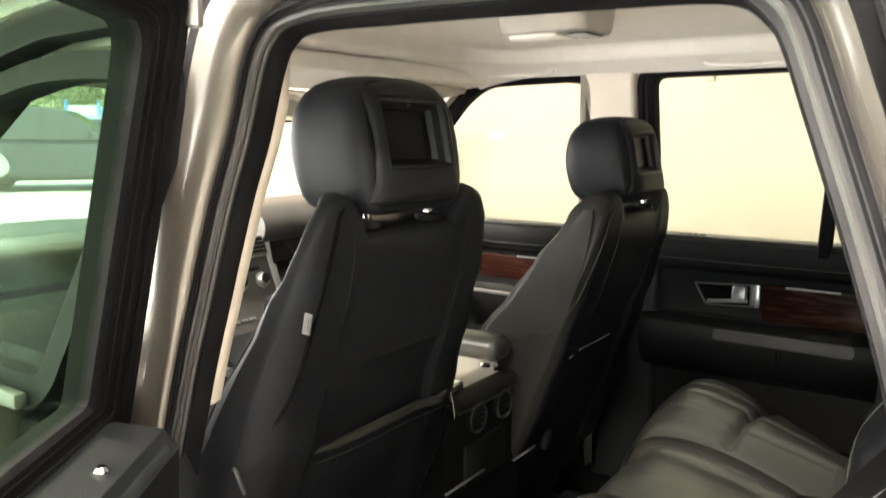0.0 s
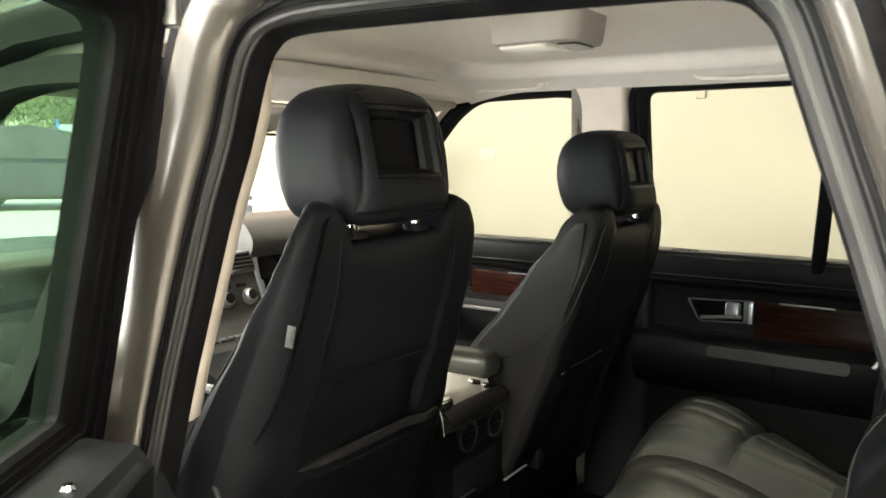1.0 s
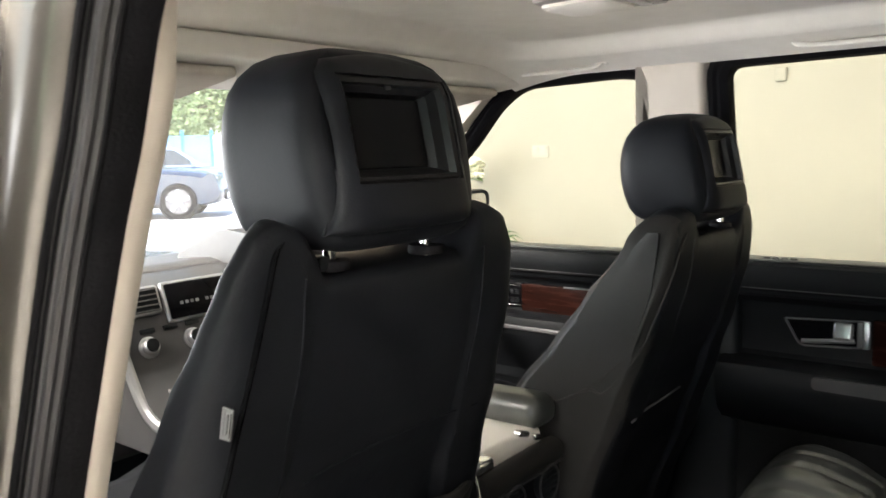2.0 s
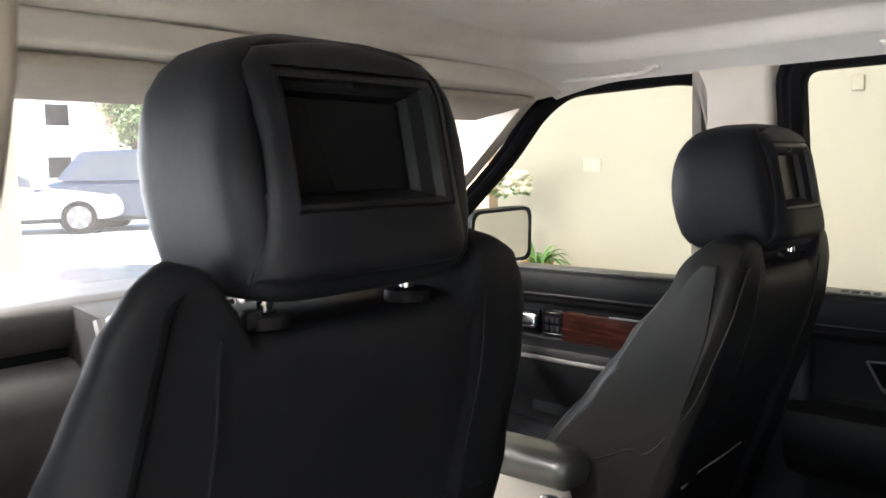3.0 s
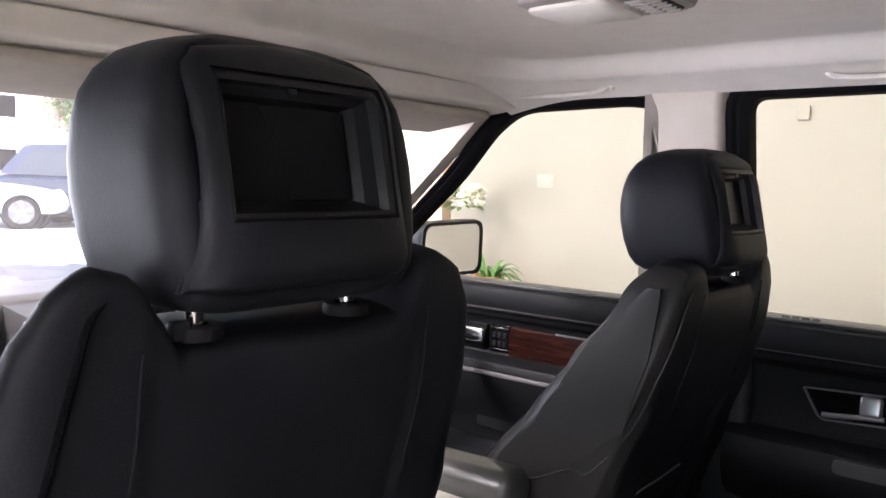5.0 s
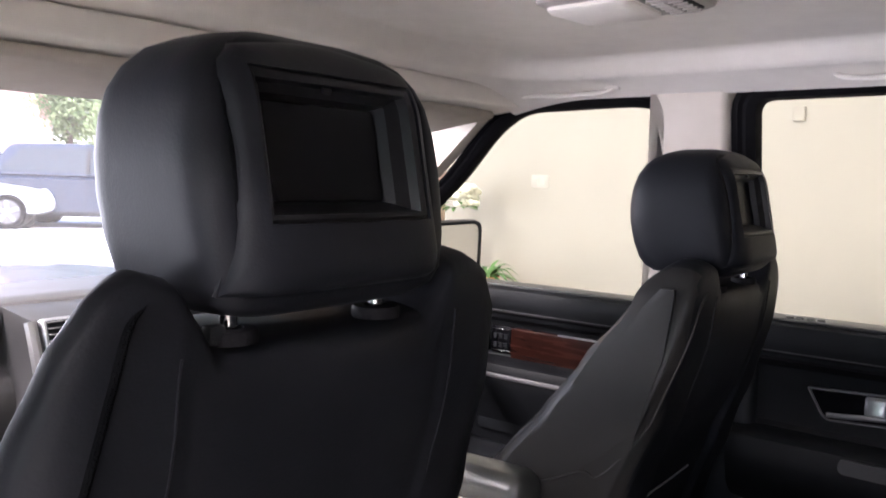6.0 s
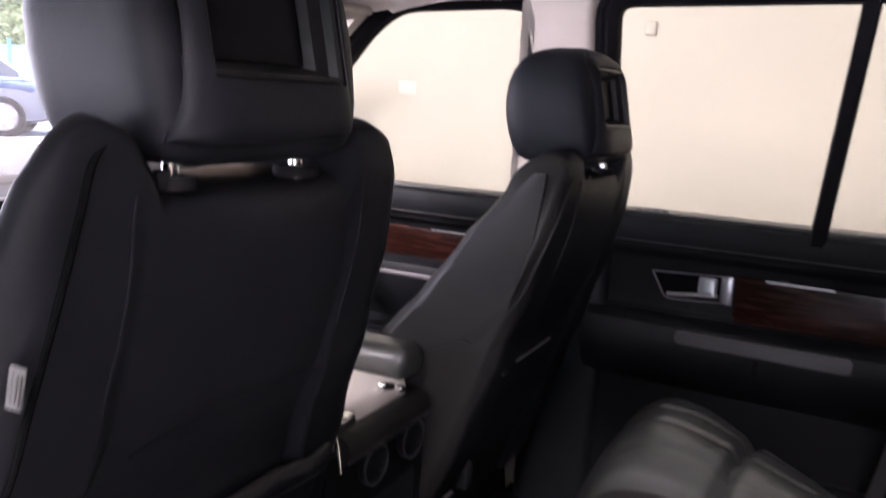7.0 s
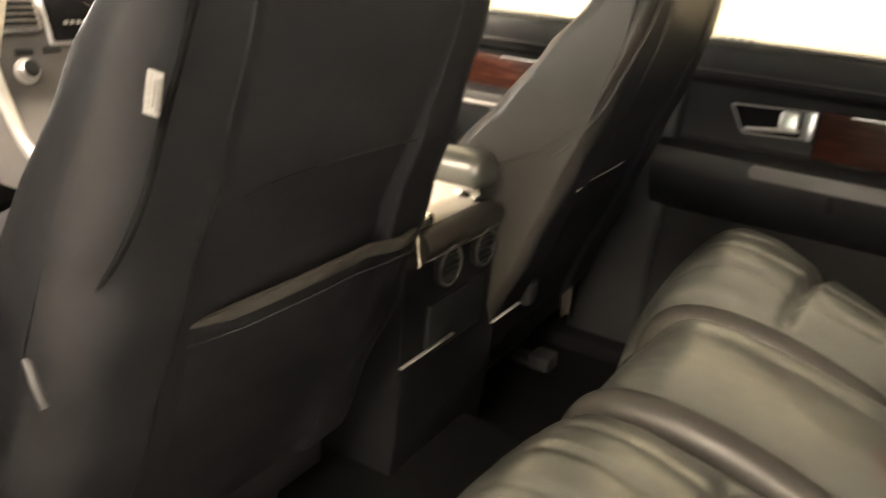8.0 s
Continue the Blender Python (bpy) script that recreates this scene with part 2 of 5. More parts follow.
def rounded(points, radius, segs=5):
    """A closed 2D outline with its corners rounded. radius: one, or one for each."""
    out = []
    n = len(points)
    for i, p in enumerate(points):
        r = radius[i] if isinstance(radius, (list, tuple)) else radius
        p, a, b = Vector(p), Vector(points[i - 1]), Vector(points[(i + 1) % n])
        u, v = (a - p), (b - p)
        k = min(r, u.length * 0.45, v.length * 0.45)
        s, e = p + u.normalized() * k, p + v.normalized() * k
        for j in range(segs + 1):
            t = j / segs
            out.append(tuple((1 - t) ** 2 * s + 2 * t * (1 - t) * p + t * t * e))
    return out


def ring_frame(outer, inner, place, thick, bm=None):
    """A frame between two 2D outlines of the same length; place(u, v, depth) puts it in space."""
    bm = bm or bmesh.new()
    loops = [[bm.verts.new(place(*p, d)) for p in o] for o, d in ((outer, 0), (inner, 0), (inner, thick), (outer, thick))]
    n = len(outer)
    for i in range(4):
        a, b = loops[i], loops[(i + 1) % 4]
        for k in range(n):
            bm.faces.new((a[k], a[(k + 1) % n], b[(k + 1) % n], b[k]))
    return bm


def slab(outline, place, thick, bm=None):
    return loft([[place(*p, 0) for p in outline], [place(*p, thick) for p in outline]], bm)


def lerp(a, b, t):
    return a + (b - a) * t


def curve_at(points, s):
    """Piecewise smooth value: points are (s, value)."""
    if s <= points[0][0]:
        return points[0][1]
    for (s0, v0), (s1, v1) in zip(points, points[1:]):
        if s <= s1:
            t = (s - s0) / (s1 - s0)
            return lerp(v0, v1, t * t * (3 - 2 * t) * 0.5 + t * 0.5)
    return points[-1][1]


def offset(outline, d):
    """Push a closed 2D outline outwards by d."""
    n, out = len(outline), []
    area = sum(outline[i - 1][0] * outline[i][1] - outline[i][0] * outline[i - 1][1] for i in range(n))
    s = 1 if area > 0 else -1
    for i in range(n):
        a, b = Vector(outline[i - 1]), Vector(outline[(i + 1) % n])
        t = (b - a).normalized()
        out.append((outline[i][0] + s * d * t.y, outline[i][1] - s * d * t.x))
    return out


# ---------------------------------------------------------------- front seats
SEAT_W = 0.203
REAR = [(0.60, 0.235), (0.80, 0.165), (0.95, 0.108), (1.08, 0.062), (1.18, 0.026), (1.27, 0.002), (1.34, -0.006)]
FRONT = [(0.60, 0.40), (0.80, 0.365), (1.0, 0.31), (1.1, 0.265), (1.22, 0.185), (1.30, 0.125), (1.37, 0.085)]
FRONT_DRIVER = [(0.60, 0.43), (0.80, 0.40), (1.0, 0.33), (1.09, 0.256), (1.16, 0.197), (1.24, 0.141), (1.309, 0.085), (1.37, 0.038)]
TOP = [(0.0, 1.334), (0.092, 1.335), (0.101, 1.356), (0.112, 1.373), (0.130, 1.378), (0.150, 1.370), (0.168, 1.345), (0.182, 1.305), (0.192, 1.258), (0.199, 1.19), (0.203, 1.10)]
TOP_DRIVER = [(0.0, 1.334), (0.092, 1.335), (0.101, 1.356), (0.112, 1.373), (0.130, 1.378), (0.150, 1.374), (0.168, 1.366), (0.182, 1.352), (0.192, 1.330), (0.199, 1.29), (0.203, 1.22)]
FOOT = 0.735


SLIM = {"left": 0.0, "wide": 0.0}


def seat_rear(x, z):
    e = max(0.0, (abs(x) - 0.154) / 0.049) if SLIM["wide"] else 0.75 * max(0.0, (abs(x) - 0.176) / 0.027)
    inset = min(1, max(0, (0.112 - abs(x)) / 0.010)) * min(1, max(0, (1.327 - z) / 0.015))
    deep = min(1, max(0, (1.21 - z) / 0.12))
    inset *= 0.002 + 0.011 * deep * deep * (3 - 2 * deep)
    return curve_at(REAR, z) + 0.030 * e * e - 0.004 * (1 - (x / 0.2) ** 2) + inset


def seat_front(x, z):
    e = max(0.0, (abs(x) - 0.118) / 0.085)
    if not SLIM["wide"]:
        e = max(0.0, (abs(x) - 0.172) / 0.031)
        return curve_at(FRONT_DRIVER, z) - 0.026 * e * e
    return curve_at(FRONT, z) - 0.075 * e * e - SLIM["left"] * (1 + 0.6 * min(1, max(0, (z - 0.98) / 0.14))) * min(1, max(0, (-x - 0.05) / 0.10))


def flare(x, z):
    """The backrest widens towards the cushion."""
    wide = max(0.0, min(1.0, x / 0.2)) * (0.004 + 0.13 * max(0, 1.19 - max(z, 0.9)))
    if SLIM["wide"]:
        wide += SLIM["wide"] * min(0.0, max(-1.0, x / 0.19)) * min(1, max(0, (z - 0.98) / 0.20))
    return x * (1 + 0.36 * (1.30 - max(0.95, min(1.30, z)))) + wide


def seat_profile(x, nz=22, na=8):
    top = curve_at(TOP_DRIVER if x < 0 and not SLIM["wide"] else TOP, abs(x))
    lift = 0.020
    pts = [(seat_rear(x, lerp(FOOT, top - lift, k / nz)), lerp(FOOT, top - lift, k / nz)) for k in range(nz + 1)]
    r, f = seat_rear(x, top - lift), seat_front(x, top - lift)
    f = max(f, r + 0.02)
    for k in range(1, na):
        a = math.pi * k / na
        pts.append(((r + f) / 2 - (f - r) / 2 * math.cos(a), top - lift + lift * math.sin(a) ** 0.6))
    for k in range(nz + 1):
        z = lerp(top - lift, FOOT, k / nz)
        pts.append((max(seat_front(x, z), seat_rear(x, z) + 0.02), z))
    return [(flare(x, z), y, z) for y, z in pts]


def seat_side(sx, x, f, z):
    """A place on the backrest, a share f of the way from its rear to its front face."""
    z = min(z, curve_at(TOP, x) - 0.001)
    return (flare(sx * x, z) + sx * 0.0006, lerp(seat_rear(x, z), seat_front(sx * x, z), f) - (0.0014 if f < 0.5 else -0.0006), z)


PIPING = {True: ((0.131, 0.0, 1.362), (0.140, 0.0, 1.352), (0.147, 0.0, 1.325), (0.155, 0.0, 1.28), (0.160, 0.0, 1.22), (0.165, 0.0, 1.16), (0.173, 0.02, 1.11), (0.186, 0.16, 1.08), (0.196, 0.42, 1.058), (0.200, 0.7, 1.035)),
          False: ((0.148, 0.0, 1.341), (0.157, 0.0, 1.334), (0.168, 0.0, 1.315), (0.180, 0.0, 1.279), (0.190, 0.0, 1.22), (0.198, 0.0, 1.165), (0.2028, 0.12, 1.125), (0.2028, 0.30, 1.10), (0.2028, 0.58, 1.073), (0.2028, 0.9, 1.062))}


SEAM = [(1.05, 0.25), (1.065, 0.205), (1.073, 0.178), (1.10, 0.125), (1.125, 0.092), (1.15, 0.070), (1.17, 0.0)]


def side_panel(sx):
    """The flat inner side of the backrest in front of its seam."""
    rows = []
    for k in range(33):
        z = lerp(1.052, 1.345, k / 32)
        y0 = max(curve_at(SEAM, z), seat_rear(0.203, z) + 0.001)
        y1 = max(seat_front(0.203, z) - 0.001, y0 + 0.001)
        rows.append([(flare(sx * 0.203, z) + sx * (0.0010 + 0.0012 * math.sin(math.pi * i / 12)), lerp(y0, y1, i / 12), z) for i in range(13)])
    return loft([r + [(x - sx * 0.006, y, z) for x, y, z in r[::-1]] for r in rows])


def on_rear(points, lift=0.0005):
    return [(flare(x, z), seat_rear(x, z) - lift, z) for x, z in points]


def headrest_ring(z, w, y0, y1, n=56, p=3.6):
    cy, d = (y0 + y1) / 2, (y1 - y0) / 2
    out = []
    for k in range(n):
        a = 2 * math.pi * k / n
        c, s = math.cos(a), math.sin(a)
        q = 6.0 if s < 0 else p
        wide = (1.08 if SLIM["wide"] else 1.11) if c > 0 else (0.965 if SLIM["wide"] else 1.0)
        out.append((w * wide * math.copysign(abs(c) ** (2 / q), c), cy + d * math.copysign(abs(s) ** (2 / q), s), z))
    return out


def face_y(z):
    return -0.031 + (z - 1.36) * 0.20


def panel_edge(z):
    """Half the width of the headrest's rear panel, drawn in at its middle."""
    q = ((z - 1.435) / 0.07) ** 2
    return 0.081 + (0.0045 if z > 1.435 else 0.009) * min(q, 1.3) - 45 * max(0, z - 1.483) ** 2


def front_seat(name, at, label, tag_side, pocket_at):
    seat = thing(name, label, "car seat", at, group="front seats")
    SLIM["left"], SLIM["wide"] = (0.042, 0.014) if tag_side else (0.0, 0.0)
    # backrest
    xs = [-SEAT_W * math.cos(math.pi * k / 48) for k in range(49)]
    xs = sorted(set([round(lerp(v, SEAT_W * (2 * i / 48 - 1), 0.35), 5) for i, v in enumerate(xs)] + [s * v for s in (-1, 1) for v in (0.101, 0.104, 0.107, 0.110, 0.1125, 0.115)]))
    back = part("backrest", loft([seat_profile(x) for x in xs]), LEATHER, seat, angle=60)
    # left-facing side takes a lighter leather: the light on it put into colour
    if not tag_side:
        part("side_panel", side_panel(-1), LEATHER_SIDE, back, "smooth leather side panel, coloured lighter for the light on it")
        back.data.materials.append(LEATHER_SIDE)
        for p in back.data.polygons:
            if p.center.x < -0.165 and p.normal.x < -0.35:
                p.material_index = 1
    back.location.x = 0.006 if tag_side else 0.0
    for sx in (-1,):
        path = [seat_side(sx, *q) for q in PIPING[bool(tag_side)]]
        part("side_piping", tube(path, lambda q: (0.0024 if tag_side else 0.0016) * min(1, 0.1 + 8 * q), 8), CARPET if tag_side else LEATHER_SIDE, back)
        line = [seat_side(sx, 0.168, 1.0, z) for z in (0.98, 1.04, 1.10, 1.16, 1.21)]
        part("front_piping", tube(line, 0.0014, 6), LEATHER_SIDE, back)
    for sx in (-1, 1):
        part("back_seam", tube(on_rear([(sx * 0.1125, 1.331), (sx * 0.1135, 1.318), (sx * 0.1135, 1.27), (sx * 0.1135, 1.20), (sx * 0.1135, 1.12)], 0.0002), 0.0009, 6), LEATHER, back)
    if tag_side:
        part("pocket_fold", tube(on_rear([(-0.080, 1.143), (-0.05, 1.151), (0.0, 1.154), (0.07, 1.154), (0.14, 1.151)], 0.0002), 0.0012, 6), LEATHER, back)
    # map pocket: a bulged panel with an elastic band along its top
    n, m = 20, 12
    rows = []
    for j in range(m + 1):
        v = j / m
        row = []
        for i in range(n + 1):
            u = i / n
            x = lerp(pocket_at[0], pocket_at[1], u)
            z = lerp(0.76, pocket_at[2] + pocket_at[3] * u + 0.006 * math.sin(math.pi * u), v)
            bulge = -0.004 + 0.016 * math.sin(math.pi * u) ** 0.6 * (0.35 + 0.65 * v)
            row.append((flare(x, z), seat_rear(x, z) - bulge, z))
        rows.append(row)
    inner = [[(x, y + 0.012, z) for x, y, z in row[::-1]] for row in rows]
    if tag_side:
        pocket = part("map_pocket", loft([a + b for a, b in zip(rows, inner)]), LEATHER, seat)
        band = [(x, y - 0.001, z) for x, y, z in rows[-1]]
        part("elastic_band", tube(band[::2] + [band[-1]], lambda q: 0.0046 * (0.35 + 0.65 * min(1, 8 * q, 8 * (1 - q))), 8, 2, flat=1.6), LEATHER_SIDE, pocket)
        part("pocket_stitch", tube([(x, y - 0.0035, z - 0.016) for x, y, z in band[::3]], 0.0009, 6), LEATHER, pocket)
    # headrest
    rest = part("headrest", loft([headrest_ring(1.40 + (z - 1.40) * (0.925 if z > 1.40 else 1.22), w, y0 - 0.002, y1 + 0.009) for z, w, y0, y1 in (
        (1.355, 0.070, 0.002, 0.085), (1.3575, 0.084, -0.006, 0.098), (1.363, 0.094, -0.013, 0.108), (1.372, 0.100, -0.017, 0.116),
        (1.39, 0.104, -0.016, 0.124), (1.415, 0.1065, -0.012, 0.129), (1.44, 0.107, -0.008, 0.130), (1.465, 0.105, -0.003, 0.127),
        (1.485, 0.101, 0.002, 0.121), (1.50, 0.094, 0.008, 0.112), (1.512, 0.083, 0.015, 0.100), (1.519, 0.068, 0.022, 0.086),
        (1.524, 0.045, 0.032, 0.070), (1.5255, 0.018, 0.042, 0.058))]), LEATHER, seat, angle=70)
    for v in rest.data.vertices:
        if abs(v.co.x) < 0.077 and 1.38 < v.co.z < 1.499 and v.co.y < 0.03:
            v.co.y = 0.032
    n = 14
    side = [lerp(1.361, 1.502, k / n) for k in range(n + 1)]
    edge = [(panel_edge(z) + 0.006, z) for z in side]
    top_x, low_x = edge[-1][0], edge[0][0]
    outer = edge + [(lerp(top_x, 0.006 - top_x, k / n), 1.502 + 0.009 * math.sin(math.pi * k / n)) for k in range(1, n)] + [(0.006 - x, z) for x, z in edge[::-1]] + [(lerp(0.006 - low_x, low_x, k / n), 1.361) for k in range(1, n)]
    m = len(outer)

    def frame_loop(x0, x1, z0, z1):
        """A rectangle with as many points as the panel's outline."""
        q = [(x1, lerp(z0, z1, k / n)) for k in range(n + 1)] + [(lerp(x1, x0, k / n), z1) for k in range(1, n)]
        return q + [(x0, lerp(z1, z0, k / n)) for k in range(n + 1)] + [(lerp(x0, x1, k / n), z0) for k in range(1, n)]
    lip = frame_loop(-0.068, 0.072, 1.401, 1.490)
    groove = frame_loop(-0.0665, 0.0705, 1.4025, 1.4885)
    inner = frame_loop(-0.0655, 0.0695, 1.4035, 1.4875)
    deep = frame_loop(-0.061, 0.047, 1.412, 1.473)

    def blend(a, b, t):
        return [(lerp(p[0], q[0], t), lerp(p[1], q[1], t)) for p, q in zip(a, b)]

    def on_face(u, v, d):
        y = face_y(v) + d - 0.004 * (1 - (u / 0.1) ** 2) + 14 * max(0, abs(u) - 0.058) ** 2
        return (u, y + 11 * max(0, v - 1.468) ** 2 + 14 * max(0, 1.378 - v) ** 2, v)

    def rings_on_face(loops, cap=False):
        bm = bmesh.new()
        vs = [[bm.verts.new(on_face(*p, d)) for p in o] for o, d in loops]
        for a, b in zip(vs, vs[1:]):
            for k in range(m):
                bm.faces.new((a[k], a[(k + 1) % m], b[(k + 1) % m], b[k]))
        if cap:
            bm.faces.new(vs[-1])
        return bm
    panel = part("rear_panel", rings_on_face([(outer, 0.022), (outer, 0.006), (blend(outer, lip, 0.10), 0.0022), (blend(outer, lip, 0.25), 0.0005), (blend(outer, lip, 0.45), 0.0), (blend(outer, lip, 0.7), 0.0), (lip, 0.0), (lip, 0.004)]), LEATHER, rest, angle=60)
    housing = part("screen_housing", rings_on_face([(lip, 0.0035), (groove, 0.003), (groove, 0.0022), (inner, 0.0018), (blend(inner, deep, 0.30), 0.003), (blend(inner, deep, 0.42), 0.010), (blend(inner, deep, 0.80), 0.016), (deep, 0.026)], True), HOUSING, rest, "satin black frame with a recess for the screen", angle=30)
    part("screen", slab(rounded([(-0.060, 1.4130), (0.046, 1.4130), (0.046, 1.4720), (-0.060, 1.4720)], 0.003, 3), lambda u, v, d: on_face(u, v, 0.0225 + d), 0.003), GLOSS_BLACK, housing, "black glass screen, switched off")
    part("screen_button", rbox((0.007, 0.003, 0.004), 0.001, 2, on_face(-0.012, 1.480, 0.004)), HOUSING, housing)
    for sx in (-1, 1):
        shift = 0.006 if sx > 0 else 0.0
        pipe = [(sx * (panel_edge(z) + shift + 0.0006), on_face(panel_edge(z) + shift, z, 0.0080)[1], z) for z in side[::2]]
        pipe = pipe[:-1] + [(sx * (panel_edge(1.496) + shift - 0.001), on_face(0.083 + shift, 1.496, 0.009)[1], 1.496)]
        part("piping", tube(pipe, lambda q: 0.0015 * min(1, 0.1 + 8 * (1 - q)), 8), LEATHER, rest)
    for sx in (-1, 1):
        part("post", lathe([(0.0052, 0), (0.0056, 0.004), (0.0056, 0.06), (0.005, 0.064)], 16, (sx * 0.0625 - 0.008, 0.012, 1.315)), CHROME, rest, "chrome headrest post")
        part("post_guide", lathe([(0.011, 0.0), (0.017, 0.001), (0.0175, 0.006), (0.0165, 0.009), (0.009, 0.0095), (0.007, 0.006)], 20, (sx * 0.0625 - 0.008, 0.012, 1.3300)), RUBBER, seat)
    part("release_button", rbox((0.012, 0.010, 0.012), 0.003, 2, (-0.085, 0.006, 1.338)), PLASTIC, seat)
    rest.location.z = 0.0 if tag_side else 0.004
    # woven tag in the side seam, with two rows of bars
    if tag_side:
        tx = tag_side * (SEAT_W - 0.019)
        tag = part("airbag_tag", rbox((0.0016, 0.010, 0.025), 0.0006, 1, (tx, 0.007, 1.233), (10, 0, 18)), TAG, seat, "grey woven tag sewn into the side seam")
        for k in range(4):
            part("printed_bar", rbox((0.0008, 0.0009, 0.019 - 0.004 * (k % 2)), 0, 1, (tx + tag_side * 0.001, 0.0025 + k * 0.0030, 1.2325 + k * 0.0008), (10, 0, 18)), TAG_INK, tag)
    if tag_side:
        part("tilt_lever", tube([(tag_side * 0.214, 0.108, 1.052), (tag_side * 0.219, 0.096, 1.050), (tag_side * 0.222, 0.086, 1.040), (tag_side * 0.222, 0.078, 1.026)], 0.0034, 8, flat=0.7), PLASTIC, seat, "black seat tilt lever")
    # cushion, shell and runners
    n = 16
    def cushion_ring(x):
        e = max(0, (abs(x) - 0.17) / 0.06)
        t = 0.93 + 0.03 * max(0, abs(x) - 0.12) / 0.1 - 0.05 * e * e
        return [(x, y, z) for y, z in ((0.22, 0.66), (0.22, t - 0.05), (0.26, t - 0.012), (0.34, t - 0.012), (0.55, t), (0.66, t + 0.002), (0.73, t - 0.02), (0.76, t - 0.07), (0.745, 0.70), (0.70, 0.66))]
    part("seat_cushion", loft([cushion_ring(lerp(-0.23, 0.23, k / n)) for k in range(n + 1)]), LEATHER, seat, angle=60)
    part("lower_shell", rbox((0.40, 0.44, 0.10), 0.03, 3, (0, 0.47, 0.64)), PLASTIC, seat)
    for sx in (-1, 1):
        part("runner", rbox((0.045, 0.52, 0.04), 0.006, 2, (sx * 0.17, 0.45, 0.545)), PLASTIC, seat)
        part("runner_foot", rbox((0.055, 0.05, 0.075), 0.01, 2, (sx * 0.17, 0.215, 0.545)), PLASTIC, seat)
        part("recliner_cover", rbox((0.02, 0.16, 0.13), 0.008, 3, (sx * 0.205, 0.30, 0.72), (0, 0, 0)), PLASTIC, seat)
    return seat


LEFT_SEAT, RIGHT_SEAT = (-0.352, 0.0, 0.0), (0.405, -0.020, -0.042)
front_seat("front_seat", LEFT_SEAT, "black leather front seat with a screen in its headrest", -1, (-0.088, 0.172, 1.031, 0.004))
driver = front_seat("front_seat", RIGHT_SEAT, "black leather driver's seat with screen headrest and folding armrest", 0, (-0.150, 0.120, 1.066, 0.050))
part("pocket_trim", tube([(-0.166, seat_rear(-0.166, 1.043) - 0.003, 1.043), (-0.10, seat_rear(-0.10, 1.043) - 0.006, 1.043), (-0.03, seat_rear(-0.03, 1.044) - 0.006, 1.044), (0.045, seat_rear(0.045, 1.046) - 0.006, 1.046)], 0.0016, 6), SATIN_DARK, driver, "pale piping on the pocket edge")
part("base_trim", rbox((0.090, 0.006, 0.003), 0.001, 1, (-0.254, 0.120, 0.862)), SATIN, driver)
part("foot_cover", rbox((0.028, 0.02, 0.045), 0.006, 3, (-0.105, 0.150, 0.836)), PLASTIC, driver)
# folding armrest on the inner side of the driver's seat
arm = part("armrest", rbox((0.072, 0.36, 0.052), 0.022, 5, (-0.238, 0.355, 1.055), (-2, 0, 0)), LEATHER_WORN, driver, "padded leather armrest, folded down")
part("armrest_stitch", tube([(-0.269, 0.20, 1.074), (-0.270, 0.35, 1.070), (-0.269, 0.50, 1.064)], 0.0012, 6), STITCH, arm)
part("armrest_pivot", lathe([(0.022, 0), (0.026, 0.004), (0.026, 0.02)], 18, (-0.21, 0.20, 1.05), (0, 90, 0)), PLASTIC, driver)


# ---------------------------------------------------------------- rear bench
bench = thing("rear_bench", "black leather rear bench seat with pleated outer cushions", "car seat", (0, 0, 0))


def cushion(x0, x1, y0, y1, ztop, name, pleats, crown, label=""):
    nx, ny = 72, 60
    rows = []
    for j in range(ny + 1):
        v = j / ny
        y = lerp(y0, y1, v)
        row = []
        for i in range(nx + 1):
            u = i / nx
            x = lerp(x0, x1, u)
            ex, ey = abs(2 * u - 1), v
            h = ztop + crown * (1 - ex ** 2.5)
            h -= 0.032 * max(0, (ex - 0.80) / 0.20) ** 2 * (0.40 if abs(x) < 0.25 else 1) + (0.07 * max(0, (abs(x) - 0.54) / 0.085) ** 2 if pleats else 0)
            h -= 0.14 * ey ** 1.4 * min(1, max(0, (abs(x) - 0.30) / 0.28)) ** 1.3
            h -= 0.10 * max(0, (0.24 - ey) / 0.24) ** 2.4 + 0.085 * max(0, (ey - 0.28) / 0.72) ** 1.3
            if not pleats:
                q = min(1, max(0, (x - 0.118) / 0.058))
                h += 0.020 * q * q * (3 - 2 * q) * min(1, ey / 0.12) - crown * 0.3 * q
            if pleats:
                w = 0.5 + 0.5 * math.cos(2 * math.pi * (x - x0 - 0.03) / 0.066)
                on = min(1, max(0, (0.84 - ex) / 0.06)) * min(1, max(0, ey / 0.1))
                h -= 0.0045 * (w ** 7) * on
                h -= 0.016 * math.exp(-((y - lerp(y0, y1, 0.46) - 0.012 * math.sin(9 * x)) / 0.009) ** 2) * on
                h += 0.006 * math.sin(math.pi * min(1, ey / 0.46)) * on
            h += 0.0022 * noise.noise((x * 16, y * 16, 3.1)) + 0.0009 * noise.noise((x * 60, y * 45, 1.0))
            row.append((x, y, h))
        rows.append(row)
    rings = [[(p[0], p[1], 0.62) for p in rows[0]]] + rows + [[(p[0], p[1], 0.62) for p in rows[-1]]]
    bm = loft(rings, closed=False)
    bmesh.ops.holes_fill(bm, edges=[e for e in bm.edges if e.is_boundary], sides=0)
    ob = part(name, bm, LEATHER_WORN, bench, label, angle=55)
    return ob


